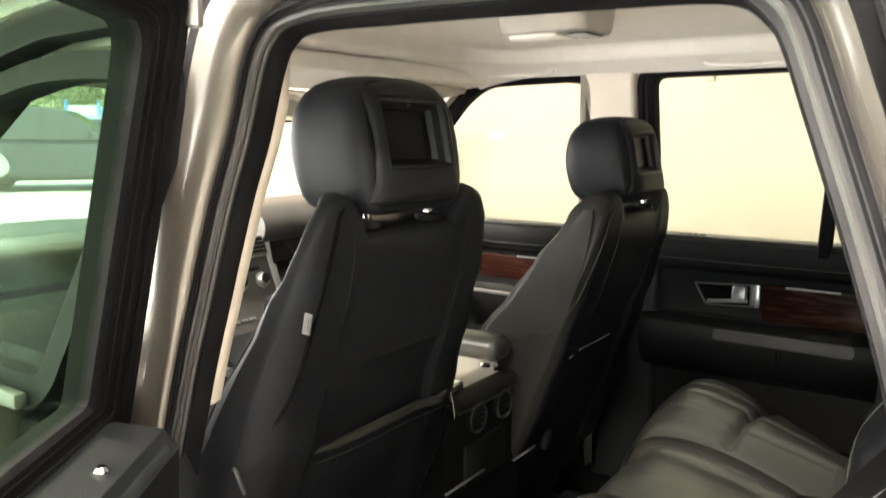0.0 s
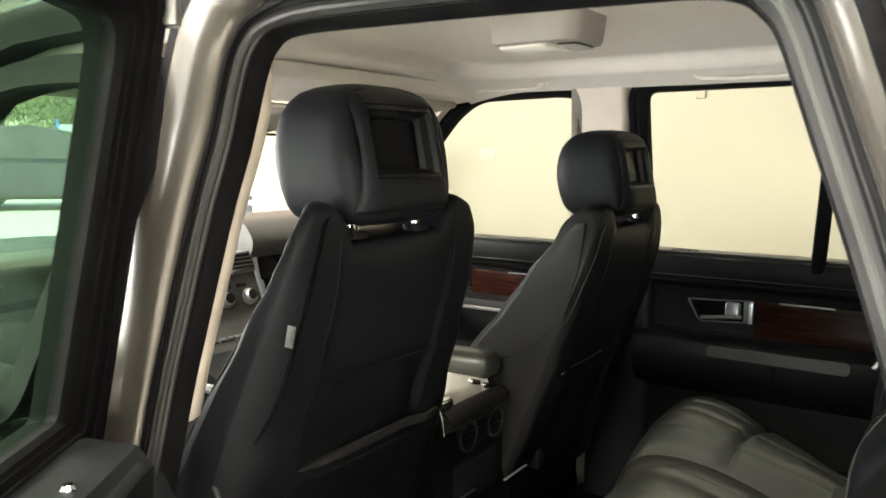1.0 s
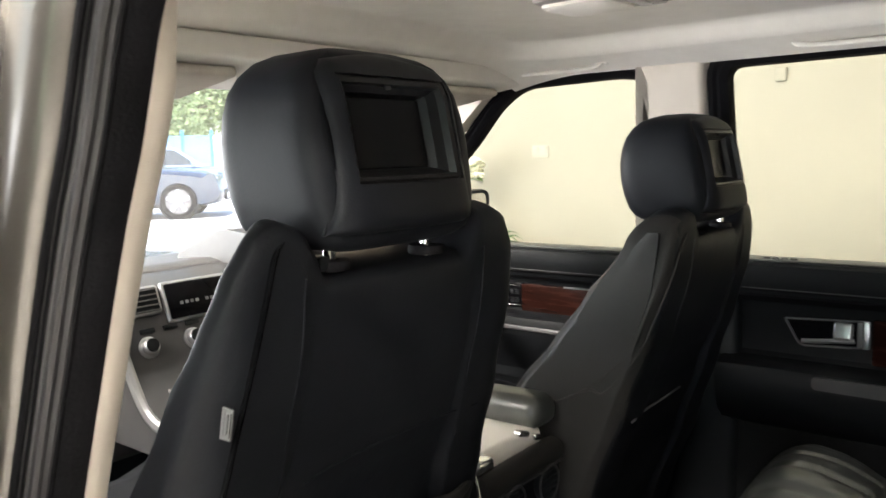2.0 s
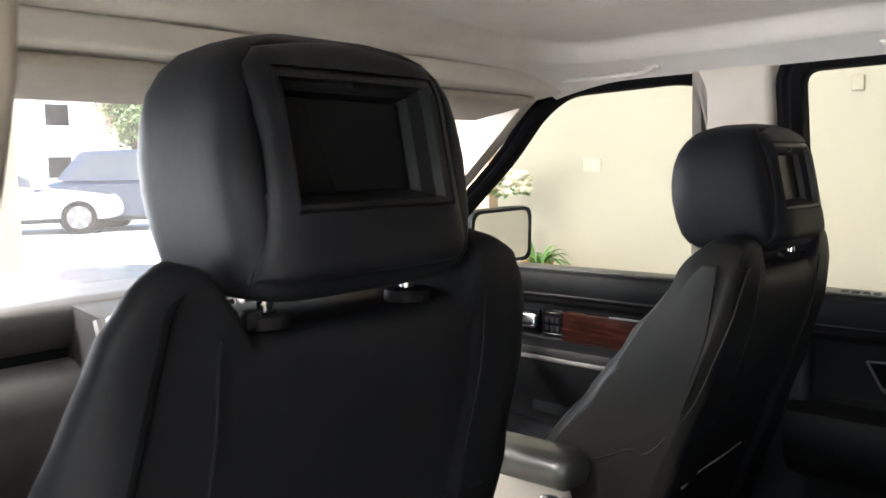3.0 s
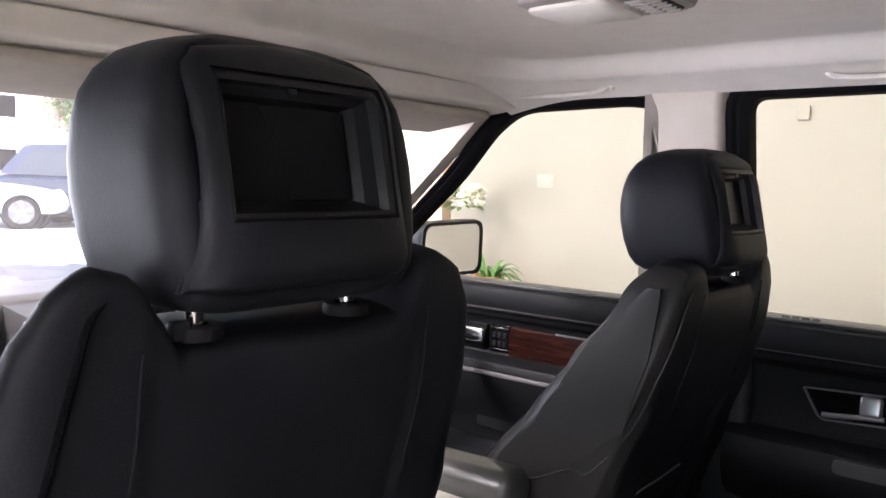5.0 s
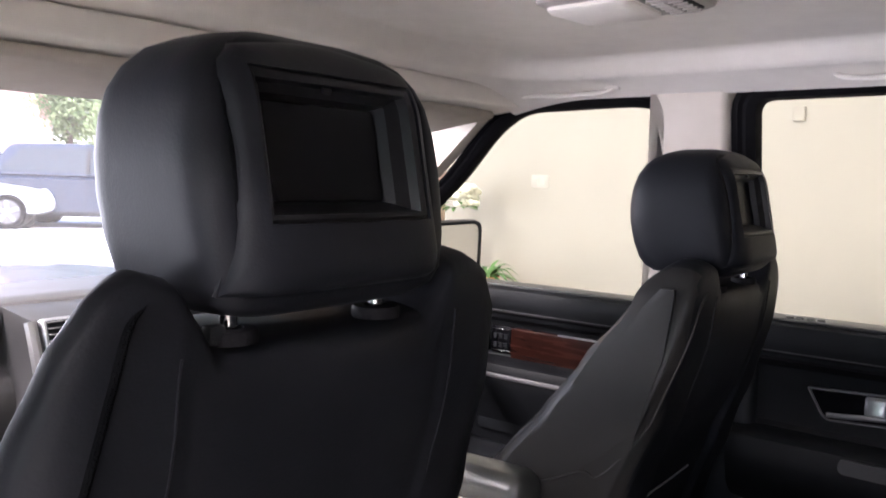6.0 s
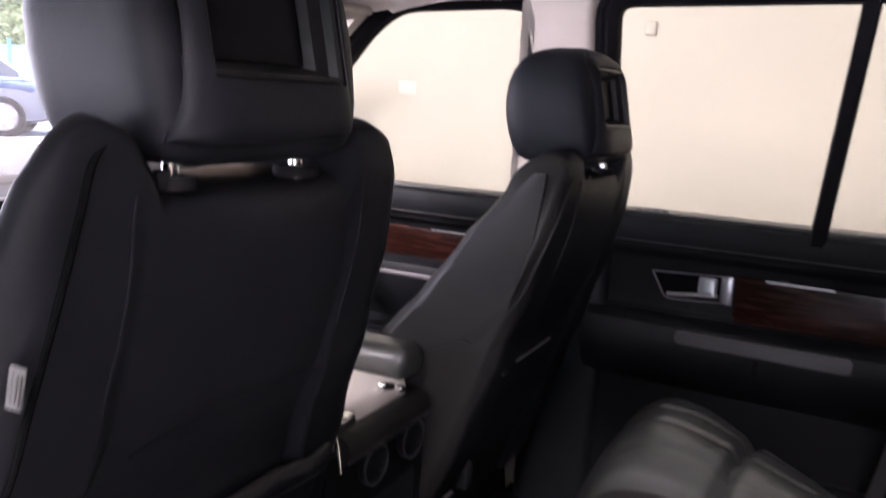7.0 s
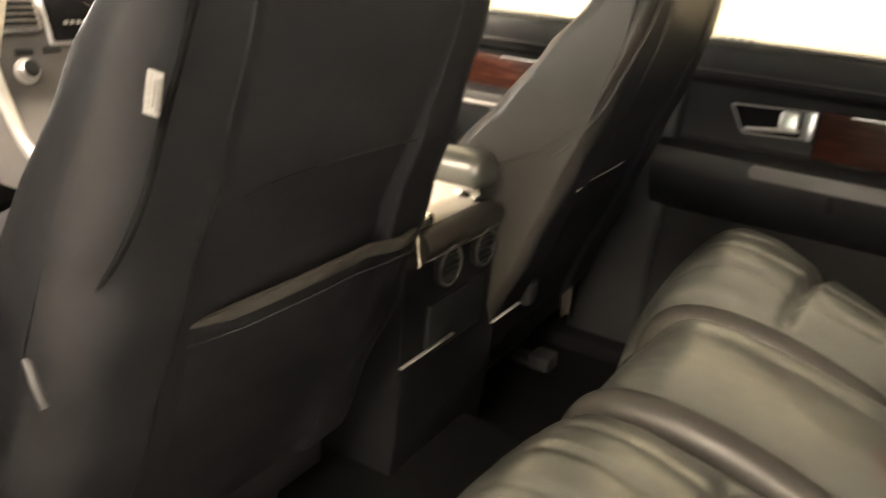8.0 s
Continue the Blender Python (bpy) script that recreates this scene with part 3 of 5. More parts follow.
right_cushion = cushion(0.204, 0.625, -0.064, -0.52, 0.872, "cushion", True, 0.066)
mid_cushion = cushion(-0.076, 0.190, -0.085, -0.52, 0.872, "cushion", False, 0.026)
left_cushion = cushion(-0.625, -0.090, -0.064, -0.52, 0.868, "cushion", True, 0.060)
for x in (0.196, -0.083):
    part("welt", tube([(x, -0.106, 0.780), (x, -0.115, 0.828), (x, -0.130, 0.857), (x, -0.157, 0.872), (x, -0.205, 0.8755), (x, -0.27, 0.866), (x, -0.345, 0.843), (x, -0.41, 0.817), (x, -0.50, 0.776)], 0.0245, 18), LEATHER_SIDE, bench, "raised leather roll between the cushions")
for x0, x1 in ((0.19, 0.66), (-0.12, 0.16), (-0.66, -0.15)):
    n = 18
    rings = []
    for k in range(n + 1):
        x = lerp(x0, x1, k / n)
        e = abs(2 * k / n - 1) ** 6
        rings.append([(x, y, z) for y, z in ((-0.62, 0.82), (-0.500 - 0.03 * e, 0.84), (-0.478 - 0.03 * e, 0.90), (-0.495 - 0.03 * e, 1.05), (-0.60 - 0.03 * e, 1.20), (-0.625 - 0.02 * e, 1.27), (-0.655, 1.29 - 0.01 * e), (-0.70, 1.27), (-0.72, 1.15), (-0.68, 0.86))])
    part("seat_back", loft(rings), LEATHER, bench, angle=60)
    part("back_stitch", tube([(lerp(x0, x1, 0.5), -0.479, 0.91), (lerp(x0, x1, 0.5), -0.496, 1.05), (lerp(x0, x1, 0.5), -0.60, 1.19)], 0.0016, 6), STITCH, bench)

# belt buckles lying between the cushions, their release buttons towards the middle seat
for x, y in ((0.112, -0.424), (0.072, -0.434)):
    buckle = thing("seat_belt_buckle", "black seat belt buckle with a red release button", "belt buckle", (x, y, 0.876), group="rear belt buckles")
    buckle.rotation_euler = (0, radians(-14), radians(18))
    buckle.scale = (0.82, 0.76, 0.85)
    part("buckle_body", rbox((0.030, 0.050, 0.020), 0.006, 3, (0.0, 0, 0)), RUBBER, buckle)
    part("release_button", rbox((0.010, 0.038, 0.014), 0.003, 2, (-0.012, 0, 0.005)), RED, buckle, "red release button")
belt = thing("seat_belt", "dark grey seat belt hanging beside the rear seat back", "seat belt", (0, 0, 0))


def strap(path, width, across, thick=0.0016):
    """Flat webbing along a path, its width along the direction 'across'."""
    pts = smooth_path(path, 5)
    w = Vector(across).normalized() * width / 2
    rings = []
    for i, p in enumerate(pts):
        d = (pts[min(i + 1, len(pts) - 1)] - pts[max(i - 1, 0)]).normalized()
        n = d.cross(w).normalized() * thick
        rings.append([p - w, p + w, p + w + n, p - w + n])
    return loft(rings)


part("webbing", strap([(0.155, -0.470, 0.850), (0.22, -0.467, 0.861), (0.30, -0.465, 0.864), (0.38, -0.463, 0.853), (0.425, -0.462, 0.832)], 0.062, (0.1, 1, 0)), WEBBING, belt)
part("webbing", strap([(0.43, -0.440, 0.826), (0.475, -0.452, 0.830), (0.505, -0.472, 0.92), (0.515, -0.478, 1.00), (0.525, -0.500, 1.10), (0.56, -0.58, 1.30), (0.58, -0.64, 1.45)], 0.044, (1, 0.42, -0.2)), WEBBING, belt)
part("latch_tongue", rbox((0.005, 0.014, 0.030), 0.003, 2, (0.505, -0.470, 1.045), (25, 0, 0)), CHROME, belt, "chrome latch tongue")


# ---------------------------------------------------------------- centre console
console = thing("centre_console", "black centre console with cream lid and rear air vents", "car console", (0.038, 0.058, -0.012))
prof = rounded([(0.105, 0.52), (0.085, 0.70), (0.088, 0.955), (0.115, 0.978), (0.62, 0.955), (0.74, 1.0), (0.80, 0.98), (0.80, 0.52)], 0.012, 4)
part("body", extrude_profile(prof, -0.098, 0.165, "x", 8), SOFT_TRIM, console)
part("lid", rbox((0.20, 0.372, 0.040), 0.016, 4, (0.030, 0.293, 0.990)), CREAM, console, "pale leather armrest lid")
part("lid_surround", rbox((0.262, 0.40, 0.016), 0.007, 3, (0.033, 0.29, 0.972)), PLASTIC, console)
part("rear_roll", tube([(-0.066, 0.094, 0.970), (0.04, 0.092, 0.972), (0.135, 0.094, 0.970)], 0.020, 14), LEATHER_SIDE, console, "padded dark roll behind the lid")
part("roll_seam", tube([(-0.066, 0.077, 0.957), (0.05, 0.075, 0.957), (0.137, 0.077, 0.957)], 0.0012, 6), STACK, console)
for x, z, w in ((0.066, 1.012, 0.030), (0.104, 0.996, 0.017)):
    part("chrome_corner", rbox((w, 0.014, 0.010), 0.004, 3, (x, 0.108, z), (0, 18, 0)), CHROME, console)
part("handle", tube([(-0.080, 0.090, 1.000), (-0.088, 0.079, 0.986), (-0.101, 0.066, 0.962)], 0.0022, 8), CHROME, console, "chrome strip handle")
part("lid_latch", rbox((0.044, 0.024, 0.020), 0.007, 4, (-0.052, 0.102, 1.001)), CHROME, console)
for x in (-0.006, 0.090):
    vent = part("air_vent", lathe([(0.027, 0.0), (0.029, 0.004), (0.029, 0.010), (0.025, 0.012), (0.0235, 0.004)], 28, (x, 0.086, 0.934), (90, 0, 0)), PLASTIC, console)
    part("vent_rim", tube([(x + 0.0275 * math.cos(2 * math.pi * k / 28), 0.074, 0.934 + 0.0275 * math.sin(2 * math.pi * k / 28)) for k in range(29)], 0.0018, 6, smooth=False), STACK, vent)
    for k in range(5):
        z = (k - 2) * 0.0095
        part("slat", rbox((2 * math.sqrt(0.024 ** 2 - z * z), 0.008, 0.0022), 0.0007, 1, (x, 0.078, 0.934 + z), (25, 0, 0)), PLASTIC, vent)
part("ashtray_panel", rbox((0.15, 0.012, 0.08), 0.006, 2, (0.035, 0.086, 0.845)), PLASTIC, console)
part("lower_trim", rbox((0.130, 0.006, 0.003), 0.001, 1, (-0.053, 0.072, 0.827)), SATIN, console)
selector = thing("gear_selector", "black gear selector with a chrome collar on the console", "gear lever", (0.03, 0.66, 0.955))
part("collar", lathe([(0.035, 0), (0.035, 0.012), (0.028, 0.018)], 20), CHROME, selector)
part("knob", lathe([(0.014, 0.016), (0.014, 0.07), (0.024, 0.085), (0.027, 0.11), (0.022, 0.13), (0.01, 0.136)], 20), LEATHER, selector)


# ---------------------------------------------------------------- dashboard
dash = thing("dashboard", "two-tone vinyl dashboard with wood strip and chrome vents", "dashboard", (0, 0, 0))
top = rounded([(1.015, 1.198), (1.06, 1.206), (1.30, 1.185), (1.52, 1.165), (1.52, 1.10), (1.03, 1.12), (1.01, 1.17)], 0.014, 4)
part("top_pad", extrude_profile(top, -0.72, 0.72, "x", 24), DASH, dash)
mid = rounded([(1.035, 1.165), (1.05, 1.085), (1.25, 1.085), (1.25, 1.165)], 0.004, 2)
part("recess_band", extrude_profile(mid, -0.71, 0.71, "x", 4), PLASTIC, dash)
low = rounded([(0.985, 1.085), (0.965, 1.045), (0.99, 0.95), (1.06, 0.80), (1.30, 0.78), (1.30, 1.10), (1.03, 1.10)], 0.03, 5)
part("lower_pad", extrude_profile(low, -0.71, 0.71, "x", 24), DASH, dash)
part("wood_strip", rbox((0.60, 0.010, 0.022), 0.003, 2, (-0.36, 1.034, 1.150)), WOOD, dash)
# centre stack
stack = rounded([(0.90, 1.185), (1.06, 1.20), (1.10, 0.90), (0.74, 0.90), (0.76, 0.96), (0.845, 1.04)], 0.012, 4)
part("centre_panel", extrude_profile(stack, -0.130, 0.215, "x", 6), STACK, dash, "dark grey centre panel")
for x in (-0.136, 0.222):
    part("stack_rail", tube([(x, 0.90, 1.185), (x, 0.845, 1.05), (x, 0.77, 0.965), (x, 0.62, 0.965)], 0.010, 8), SATIN, dash)


def stack_at(u, s, d=0.0):
    """A place on the sloping face of the stack: u across, s from its top down."""
    a, b = Vector((0, 0.900, 1.185)), Vector((0, 0.845, 1.04))
    p = a.lerp(b, s)
    return (u, p.y - d, p.z + 0.35 * d)


for x in (-0.083, 0.172):
    vent = part("air_vent", rbox((0.082, 0.020, 0.056), 0.006, 3, stack_at(x, 0.16, 0.002), (-20, 0, 0)), SATIN, dash, "silver framed air vent")
    part("vent_mouth", rbox((0.070, 0.012, 0.046), 0.003, 2, stack_at(x, 0.16, 0.008), (-20, 0, 0)), PLASTIC, vent)
    for k in range(5):
        part("slat", rbox((0.068, 0.010, 0.0022), 0.0007, 1, stack_at(x, 0.03 + 0.065 * k, 0.012), (-5, 0, 0)), SATIN_DARK, vent)
surround = part("display_surround", rbox((0.158, 0.012, 0.082), 0.006, 3, stack_at(0.046, 0.22, 0.0), (-20, 0, 0)), SATIN, dash)
part("display", rbox((0.146, 0.010, 0.070), 0.004, 2, stack_at(0.046, 0.22, 0.004), (-20, 0, 0)), GLOSS_BLACK, surround, "dark navigation display")
for k in range(9):
    if k != 4:
        part("logo_bar", rbox((0.007, 0.001, 0.006), 0.0, 1, stack_at(0.000 + 0.0115 * k, 0.26, 0.0105), (-20, 0, 0)), SATIN, surround)
for x in (-0.085, 0.010, 0.105, 0.175):
    knob = part("knob", lathe([(0.0205, 0.0), (0.0205, 0.003), (0.0180, 0.0045), (0.0160, 0.005), (0.0155, 0.013), (0.0135, 0.0155), (0.010, 0.016)], 24, stack_at(x, 0.72, 0.0), (70, 0, 0)), SATIN, dash, "silver rotary knob")
    part("knob_face", lathe([(0.0130, 0.0), (0.0120, 0.002), (0.004, 0.0022)], 20, stack_at(x, 0.705, 0.0155), (70, 0, 0)), PLASTIC, knob)
for k in range(6):
    part("button", rbox((0.030, 0.006, 0.010), 0.002, 2, stack_at(-0.08 + 0.048 * k, 0.52, 0.001), (-20, 0, 0)), PLASTIC, dash)
for k in range(8):
    part("button", rbox((0.018, 0.006, 0.009), 0.002, 2, (-0.075 + 0.024 * k, 0.805, 1.005), (-45, 0, 0)), SATIN_DARK, dash)
for x in (-0.60,):
    vent = part("air_vent", rbox((0.11, 0.018, 0.062), 0.006, 3, (x, 1.030, 1.125)), PLASTIC, dash)
    part("vent_trim", tube([(x + 0.062, 1.016, 1.160), (x + 0.050, 1.014, 1.125), (x + 0.045, 1.016, 1.092)], 0.006, 8), CHROME, vent, "chrome vent blade")
for x in (-0.065, ):
    part("vent_blade", tube([(x, 1.012, 1.166), (x + 0.022, 1.008, 1.13), (x + 0.028, 1.004, 1.10)], 0.007, 8), CHROME, dash, "chrome vent blade")
binnacle = rounded([(0.86, 1.205), (0.90, 1.262), (1.02, 1.272), (1.20, 1.20), (1.10, 1.10), (0.92, 1.12)], 0.03, 5)
part("binnacle", extrude_profile(binnacle, 0.20, 0.56, "x", 16), DASH, dash, "hooded instrument binnacle")
part("instrument_glass", rbox((0.32, 0.008, 0.10), 0.01, 3, (0.38, 0.885, 1.16), (-25, 0, 0)), GLOSS_BLACK, dash)

wheel = thing("steering_wheel", "black leather steering wheel with silver spokes", "steering wheel", (0.38, 0.66, 1.10))
wheel.rotation_euler = (radians(64), 0, 0)
ringp = [(0.185 * math.cos(2 * math.pi * k / 40), 0.185 * math.sin(2 * math.pi * k / 40), 0) for k in range(41)]
part("rim", tube(ringp, 0.0155, 10, smooth=False), LEATHER, wheel)
part("hub", lathe([(0.055, -0.03), (0.075, -0.015), (0.07, 0.012), (0.04, 0.022)], 28), PLASTIC, wheel)
for a in (0, 180, 250, 290):
    part("spoke", rbox((0.125, 0.032, 0.014), 0.006, 3, (0.118 * math.cos(radians(a)), 0.118 * math.sin(radians(a)), -0.006), (0, 0, a)), SATIN, wheel)


# ---------------------------------------------------------------- car shell
def side_x(z):
    """Inner face of the right-hand window frames."""
    return 0.73 - 0.24 * (z - 1.19)


def on_right(d0):
    return lambda u, v, d: (side_x(v) + d0 + d, u, v)


carpet = rbox((1.50, 2.7, 0.05), 0.01, 2, (0, 0.15, 0.485))
tagged(part("car_floor", carpet, CARPET), "black carpeted car floor", "floor", kind="structure")
tunnel = rbox((0.30, 2.2, 0.14), 0.05, 4, (0.03, -0.1, 0.56))
tagged(part("floor_tunnel", tunnel, CARPET), "carpeted transmission tunnel along the car floor", "floor", kind="structure")


def roof_z(x, y):
    """A raised middle with rounded corners, a step round it and a lower, sloping border."""
    a = abs(x)
    dx, dy = max(a - 0.425, 0), max(y - 0.325, 0)
    r = math.hypot(dx, dy) - 0.10 if dx or dy else -0.10
    t = min(1, max(0, (r + 0.004) / 0.030))
    step = t * t * (3 - 2 * t)
    return 1.650 - 0.008 * (a / 0.5) ** 2 - 0.035 * step - 0.32 * max(0, r - 0.030) - 0.05 * max(0, r - 0.07)


nx, ny = 170, 170
rows = [[(lerp(-0.62, 0.62, i / nx), y, roof_z(lerp(-0.62, 0.62, i / nx), y)) for i in range(nx + 1)] for y in [lerp(-1.45, 0.50, (j / ny) ** 0.7) for j in range(ny + 1)]]
upper = [[(x, y, z + 0.02) for x, y, z in row[::-1]] for row in rows]
tagged(part("headliner", loft([a + b for a, b in zip(rows, upper)]), HEADLINER), "beige cloth car headliner with a moulded tray", "ceiling", kind="structure")

rail = rounded([(-0.586, 1.546), (-0.572, 1.560), (-0.582, 1.594), (-0.625, 1.600), (-0.630, 1.575)], 0.008, 4)
tagged(part("trim_roof_rail", extrude_profile(rail, -1.40, 0.48, "y", 8), HEADLINER), "beige roof edge trim over the open door", "trim", kind="structure")

# outer roof panel and its two side rails
car_body = thing("car_body", "bronze-grey metallic car body with open rear door", "car", (0, 0, 0))
rows = [[(x, y, 1.775 - (0.13 + 0.05 * min(1, max(0, y / 0.25))) * (abs(x) / 0.66) ** 3 - 0.10 * max(0, (y - 0.2) / 0.5) ** 2) for x in [lerp(-0.66, 0.66, i / 24) for i in range(25)]] for y in [lerp(-1.6, 0.70, j / 16) for j in range(17)]]
upper = [[(x, y, z + 0.015) for x, y, z in row[::-1]] for row in rows]
part("roof_panel", loft([a + b for a, b in zip(rows, upper)]), PAINT, car_body)
for sx in (-1,):
    rings = []
    for y, z in ((0.06, 1.600), (0.20, 1.598), (0.30, 1.594), (0.37, 1.580), (0.44, 1.556), (0.52, 1.522), (0.64, 1.468), (0.80, 1.365), (1.02, 1.225)):
        x = 0.80 - 0.36 * (z - 0.03 - 1.17)
        rings.append([(sx * (x + a), y + 0.4 * b, z + b) for a, b in ((-0.030, -0.004), (-0.012, 0.0), (0.002, -0.006), (0.010, -0.022), (0.012, -0.046), (-0.030, -0.046))])
    part("roof_rail", loft(rings), RUBBER, car_body, "black outer rail over the front door", angle=60)
rows = [[(x, y, 1.165 - 0.05 * ((y - 1.5) / 1.0) - 0.06 * (abs(x) / 0.85) ** 4 - 0.10 * max(0, (y - 2.2) / 0.3) ** 2) for x in [lerp(-0.85, 0.85, i / 20) for i in range(21)]] for y in [lerp(1.5, 2.55, j / 14) for j in range(15)]]
lower = [[(x, y, 0.75) for x, y, z in row[::-1]] for row in rows]
part("bonnet", loft([a + b for a, b in zip(rows, lower)]), PAINT, car_body)
part("firewall", rbox((1.5, 0.04, 0.66), 0.01, 2, (0, 1.50, 0.80)), PLASTIC, car_body)
part("tail_panel", rbox((1.45, 0.04, 0.75), 0.02, 2, (0, -1.62, 0.85)), PAINT, car_body)
part("tail_glass", rbox((1.25, 0.01, 0.42), 0.004, 1, (0, -1.60, 1.44), (8, 0, 0)), DARK_GLASS, car_body)
part("load_cover", rbox((1.30, 0.85, 0.02), 0.006, 2, (0, -1.16, 1.15)), PLASTIC, car_body)
for sx in (-1, 1):
    part("sill_panel", rbox((0.16, 2.7, 0.16), 0.04, 3, (sx * 0.80, 0.15, 0.44)), PAINT, car_body)
    part("quarter_panel", rbox((0.14, 0.95, 0.75), 0.05, 4, (sx * 0.82, -1.17, 0.78)), PAINT, car_body)

windscreen = tagged(part("windscreen", loft([[(lerp(-0.58, 0.58, i / 16), 0.60 + 0.06 * (1 - (2 * i / 16 - 1) ** 2), 1.555) for i in range(17)], [(lerp(-0.70, 0.70, i / 16), 1.38 + 0.12 * (1 - (2 * i / 16 - 1) ** 2), 1.172) for i in range(17)]], closed=False), SCREEN_GLASS), "clear laminated windscreen above the dashboard", "windscreen", kind="structure")
windscreen.visible_shadow = False
header = rounded([(0.478, 1.602), (0.475, 1.566), (0.50, 1.560), (0.66, 1.540), (0.68, 1.552), (0.66, 1.585)], 0.006, 3)
tagged(part("trim_header", extrude_profile(header, -0.60, 0.60, "x", 6), HEADLINER), "beige headliner edge above the windscreen", "trim", kind="structure")

for sx, lab in ((-1, "beige fabric sun visor folded up above the windscreen"), (1, "beige sun visor with a warning label, folded up")):
    visor = thing("sun_visor", lab, "sun visor", (sx * 0.335, 0.565, 1.538), group="sun visors")
    visor.rotation_euler = (radians(-9), 0, 0)
    part("panel", rbox((0.40, 0.155, 0.016), 0.007, 4), VISOR, visor)
    part("label_plate", rbox((0.075, 0.030, 0.001), 0.0, 1, (-0.10, -0.01, -0.0085)), PILLAR_TRIM, visor, "printed label with rows of bars")
    for k in range(3):
        part("printed_bar", rbox((0.060 - 0.012 * k, 0.003, 0.0006), 0, 1, (-0.105, -0.002 - 0.007 * k, -0.0093)), SATIN_DARK, visor)
    part("hinge_rod", tube([(sx * 0.20, 0.06, 0.004), (sx * 0.225, 0.06, 0.006)], 0.005, 8), PLASTIC, visor)

# A pillars and right B pillar
for sx, n in ((1, "right"), (-1, "left")):
    outline = rounded([(0.46, 1.600), (0.56, 1.560), (0.80, 1.372), (1.06, 1.17), (1.30, 1.17), (0.98, 1.36), (0.66, 1.575)], 0.012, 4)
    bm = slab(outline, lambda u, v, d, sx=sx: (sx * (side_x(v) - 0.034 - 0.03 * (u - 0.5) + d), u, v), 0.040)
    tagged(part("trim_a_pillar_" + n, bm, PILLAR_TRIM, angle=30), "beige moulded windscreen pillar trim", "trim", kind="structure")
outline = rounded([(0.090, 1.10), (0.086, 1.56), (0.080, 1.600), (0.225, 1.600), (0.204, 1.548), (0.209, 1.49), (0.262, 1.19), (0.275, 1.10)], 0.010, 4)
rings = []
for d, grow in ((0.03, 0.0), (-0.010, 0.0), (-0.016, -0.003), (-0.020, -0.007), (-0.0215, -0.012)):
    rings.append([(side_x(v) + d, u, v) for u, v in offset(outline, grow)])
tagged(part("trim_b_pillar_right", loft(rings), PILLAR_TRIM), "beige cloth door pillar trim beside the driver's seat", "trim", kind="structure")
part_lower = rbox((0.06, 0.17, 0.62), 0.02, 3, (0.76, 0.13, 0.82))
tagged(part("trim_sill_right", rbox((0.11, 1.25, 0.045), 0.012, 3, (0.735, -0.20, 0.518)), CARPET), "black carpeted sill inside the right-hand doors", "trim", kind="structure")
tagged(part("trim_lower_pillar", part_lower, PLASTIC), "black plastic lower door pillar trim", "trim", kind="structure")


# ---------------------------------------------------------------- right-hand doors
def frame_and_glass(door, outline, width, tint, label):
    out = offset(outline, width)
    bm = bmesh.new()
    loops = [[bm.verts.new(on_right(d)(*p, 0)) for p in o] for o, d in ((out, 0.03), (out, -0.004), (offset(outline, width * 0.72), -0.009), (offset(outline, width * 0.55), -0.004), (offset(outline, width * 0.40), -0.007), (offset(outline, 0.002), 0.0), (outline, 0.008), (outline, 0.03))]
    for a, b in zip(loops, loops[1:]):
        for k in range(len(a)):
            bm.faces.new((a[k], a[(k + 1) % len(a)], b[(k + 1) % len(a)], b[k]))
    part("window_frame", bm, RUBBER, door, "black window frame")
    pane = part("window_pane", slab(offset(outline, 0.006), on_right(0.016), 0.004), tint, door, label)
    pane.visible_shadow = False


def door_trim(door, y0, y1, ledge, depth):
    """Trim panel with a belt rail, a recess for the veneer and a padded ledge."""
    prof = [(0.86, 1.186), (0.775, 1.192), (0.748, 1.193), (0.736, 1.188), (0.7315, 1.176), (0.7325, 1.150), (0.741, 1.124), (0.752, 1.116), (0.755, 1.108),
            (0.755, ledge + 0.012), (0.748, ledge + 0.004), (depth + 0.02, ledge), (depth + 0.006, ledge - 0.006), (depth, ledge - 0.018), (depth + 0.002, ledge - 0.050), (depth + 0.008, ledge - 0.078), (depth + 0.020, ledge - 0.105),
            (0.735, ledge - 0.135), (0.748, 0.86), (0.745, 0.66), (0.735, 0.60), (0.755, 0.52), (0.86, 0.50)]
    n = 40
    rings = []
    for k in range(n + 1):
        y = lerp(y0, y1, k / n)
        rings.append([(x, y, z + 0.0010 * noise.noise((y * 7, z * 9, 0))) for x, z in prof])
    part("trim_panel", loft(rings), SOFT_TRIM, door, angle=32)
    # greyer slab on the trim's top: the wall's sheen put into colour
    part("window_ledge_sheen", rbox((0.060, abs(y1 - y0) - 0.02, 0.006), 0.002, 2, (0.778, (y0 + y1) / 2, 1.1955)), STACK, door, "ledge along the window, greyed for the wall's reflection")
    part("belt_seam", tube([(0.7345, lerp(y0, y1, k / 8), 1.142) for k in range(9)], 0.0012, 6), STITCH, door)


def rocker_pad(door, y, z, n):
    pad = part("switch_pad", rbox((0.034, 0.092, 0.007), 0.003, 2, (0.765, y, z)), PLASTIC, door)
    for k in range(n):
        part("switch", rbox((0.010, 0.013, 0.006), 0.002, 2, (0.765, y - 0.030 + 0.017 * k, z + 0.005), (0, 12, 0)), SATIN_DARK, pad)


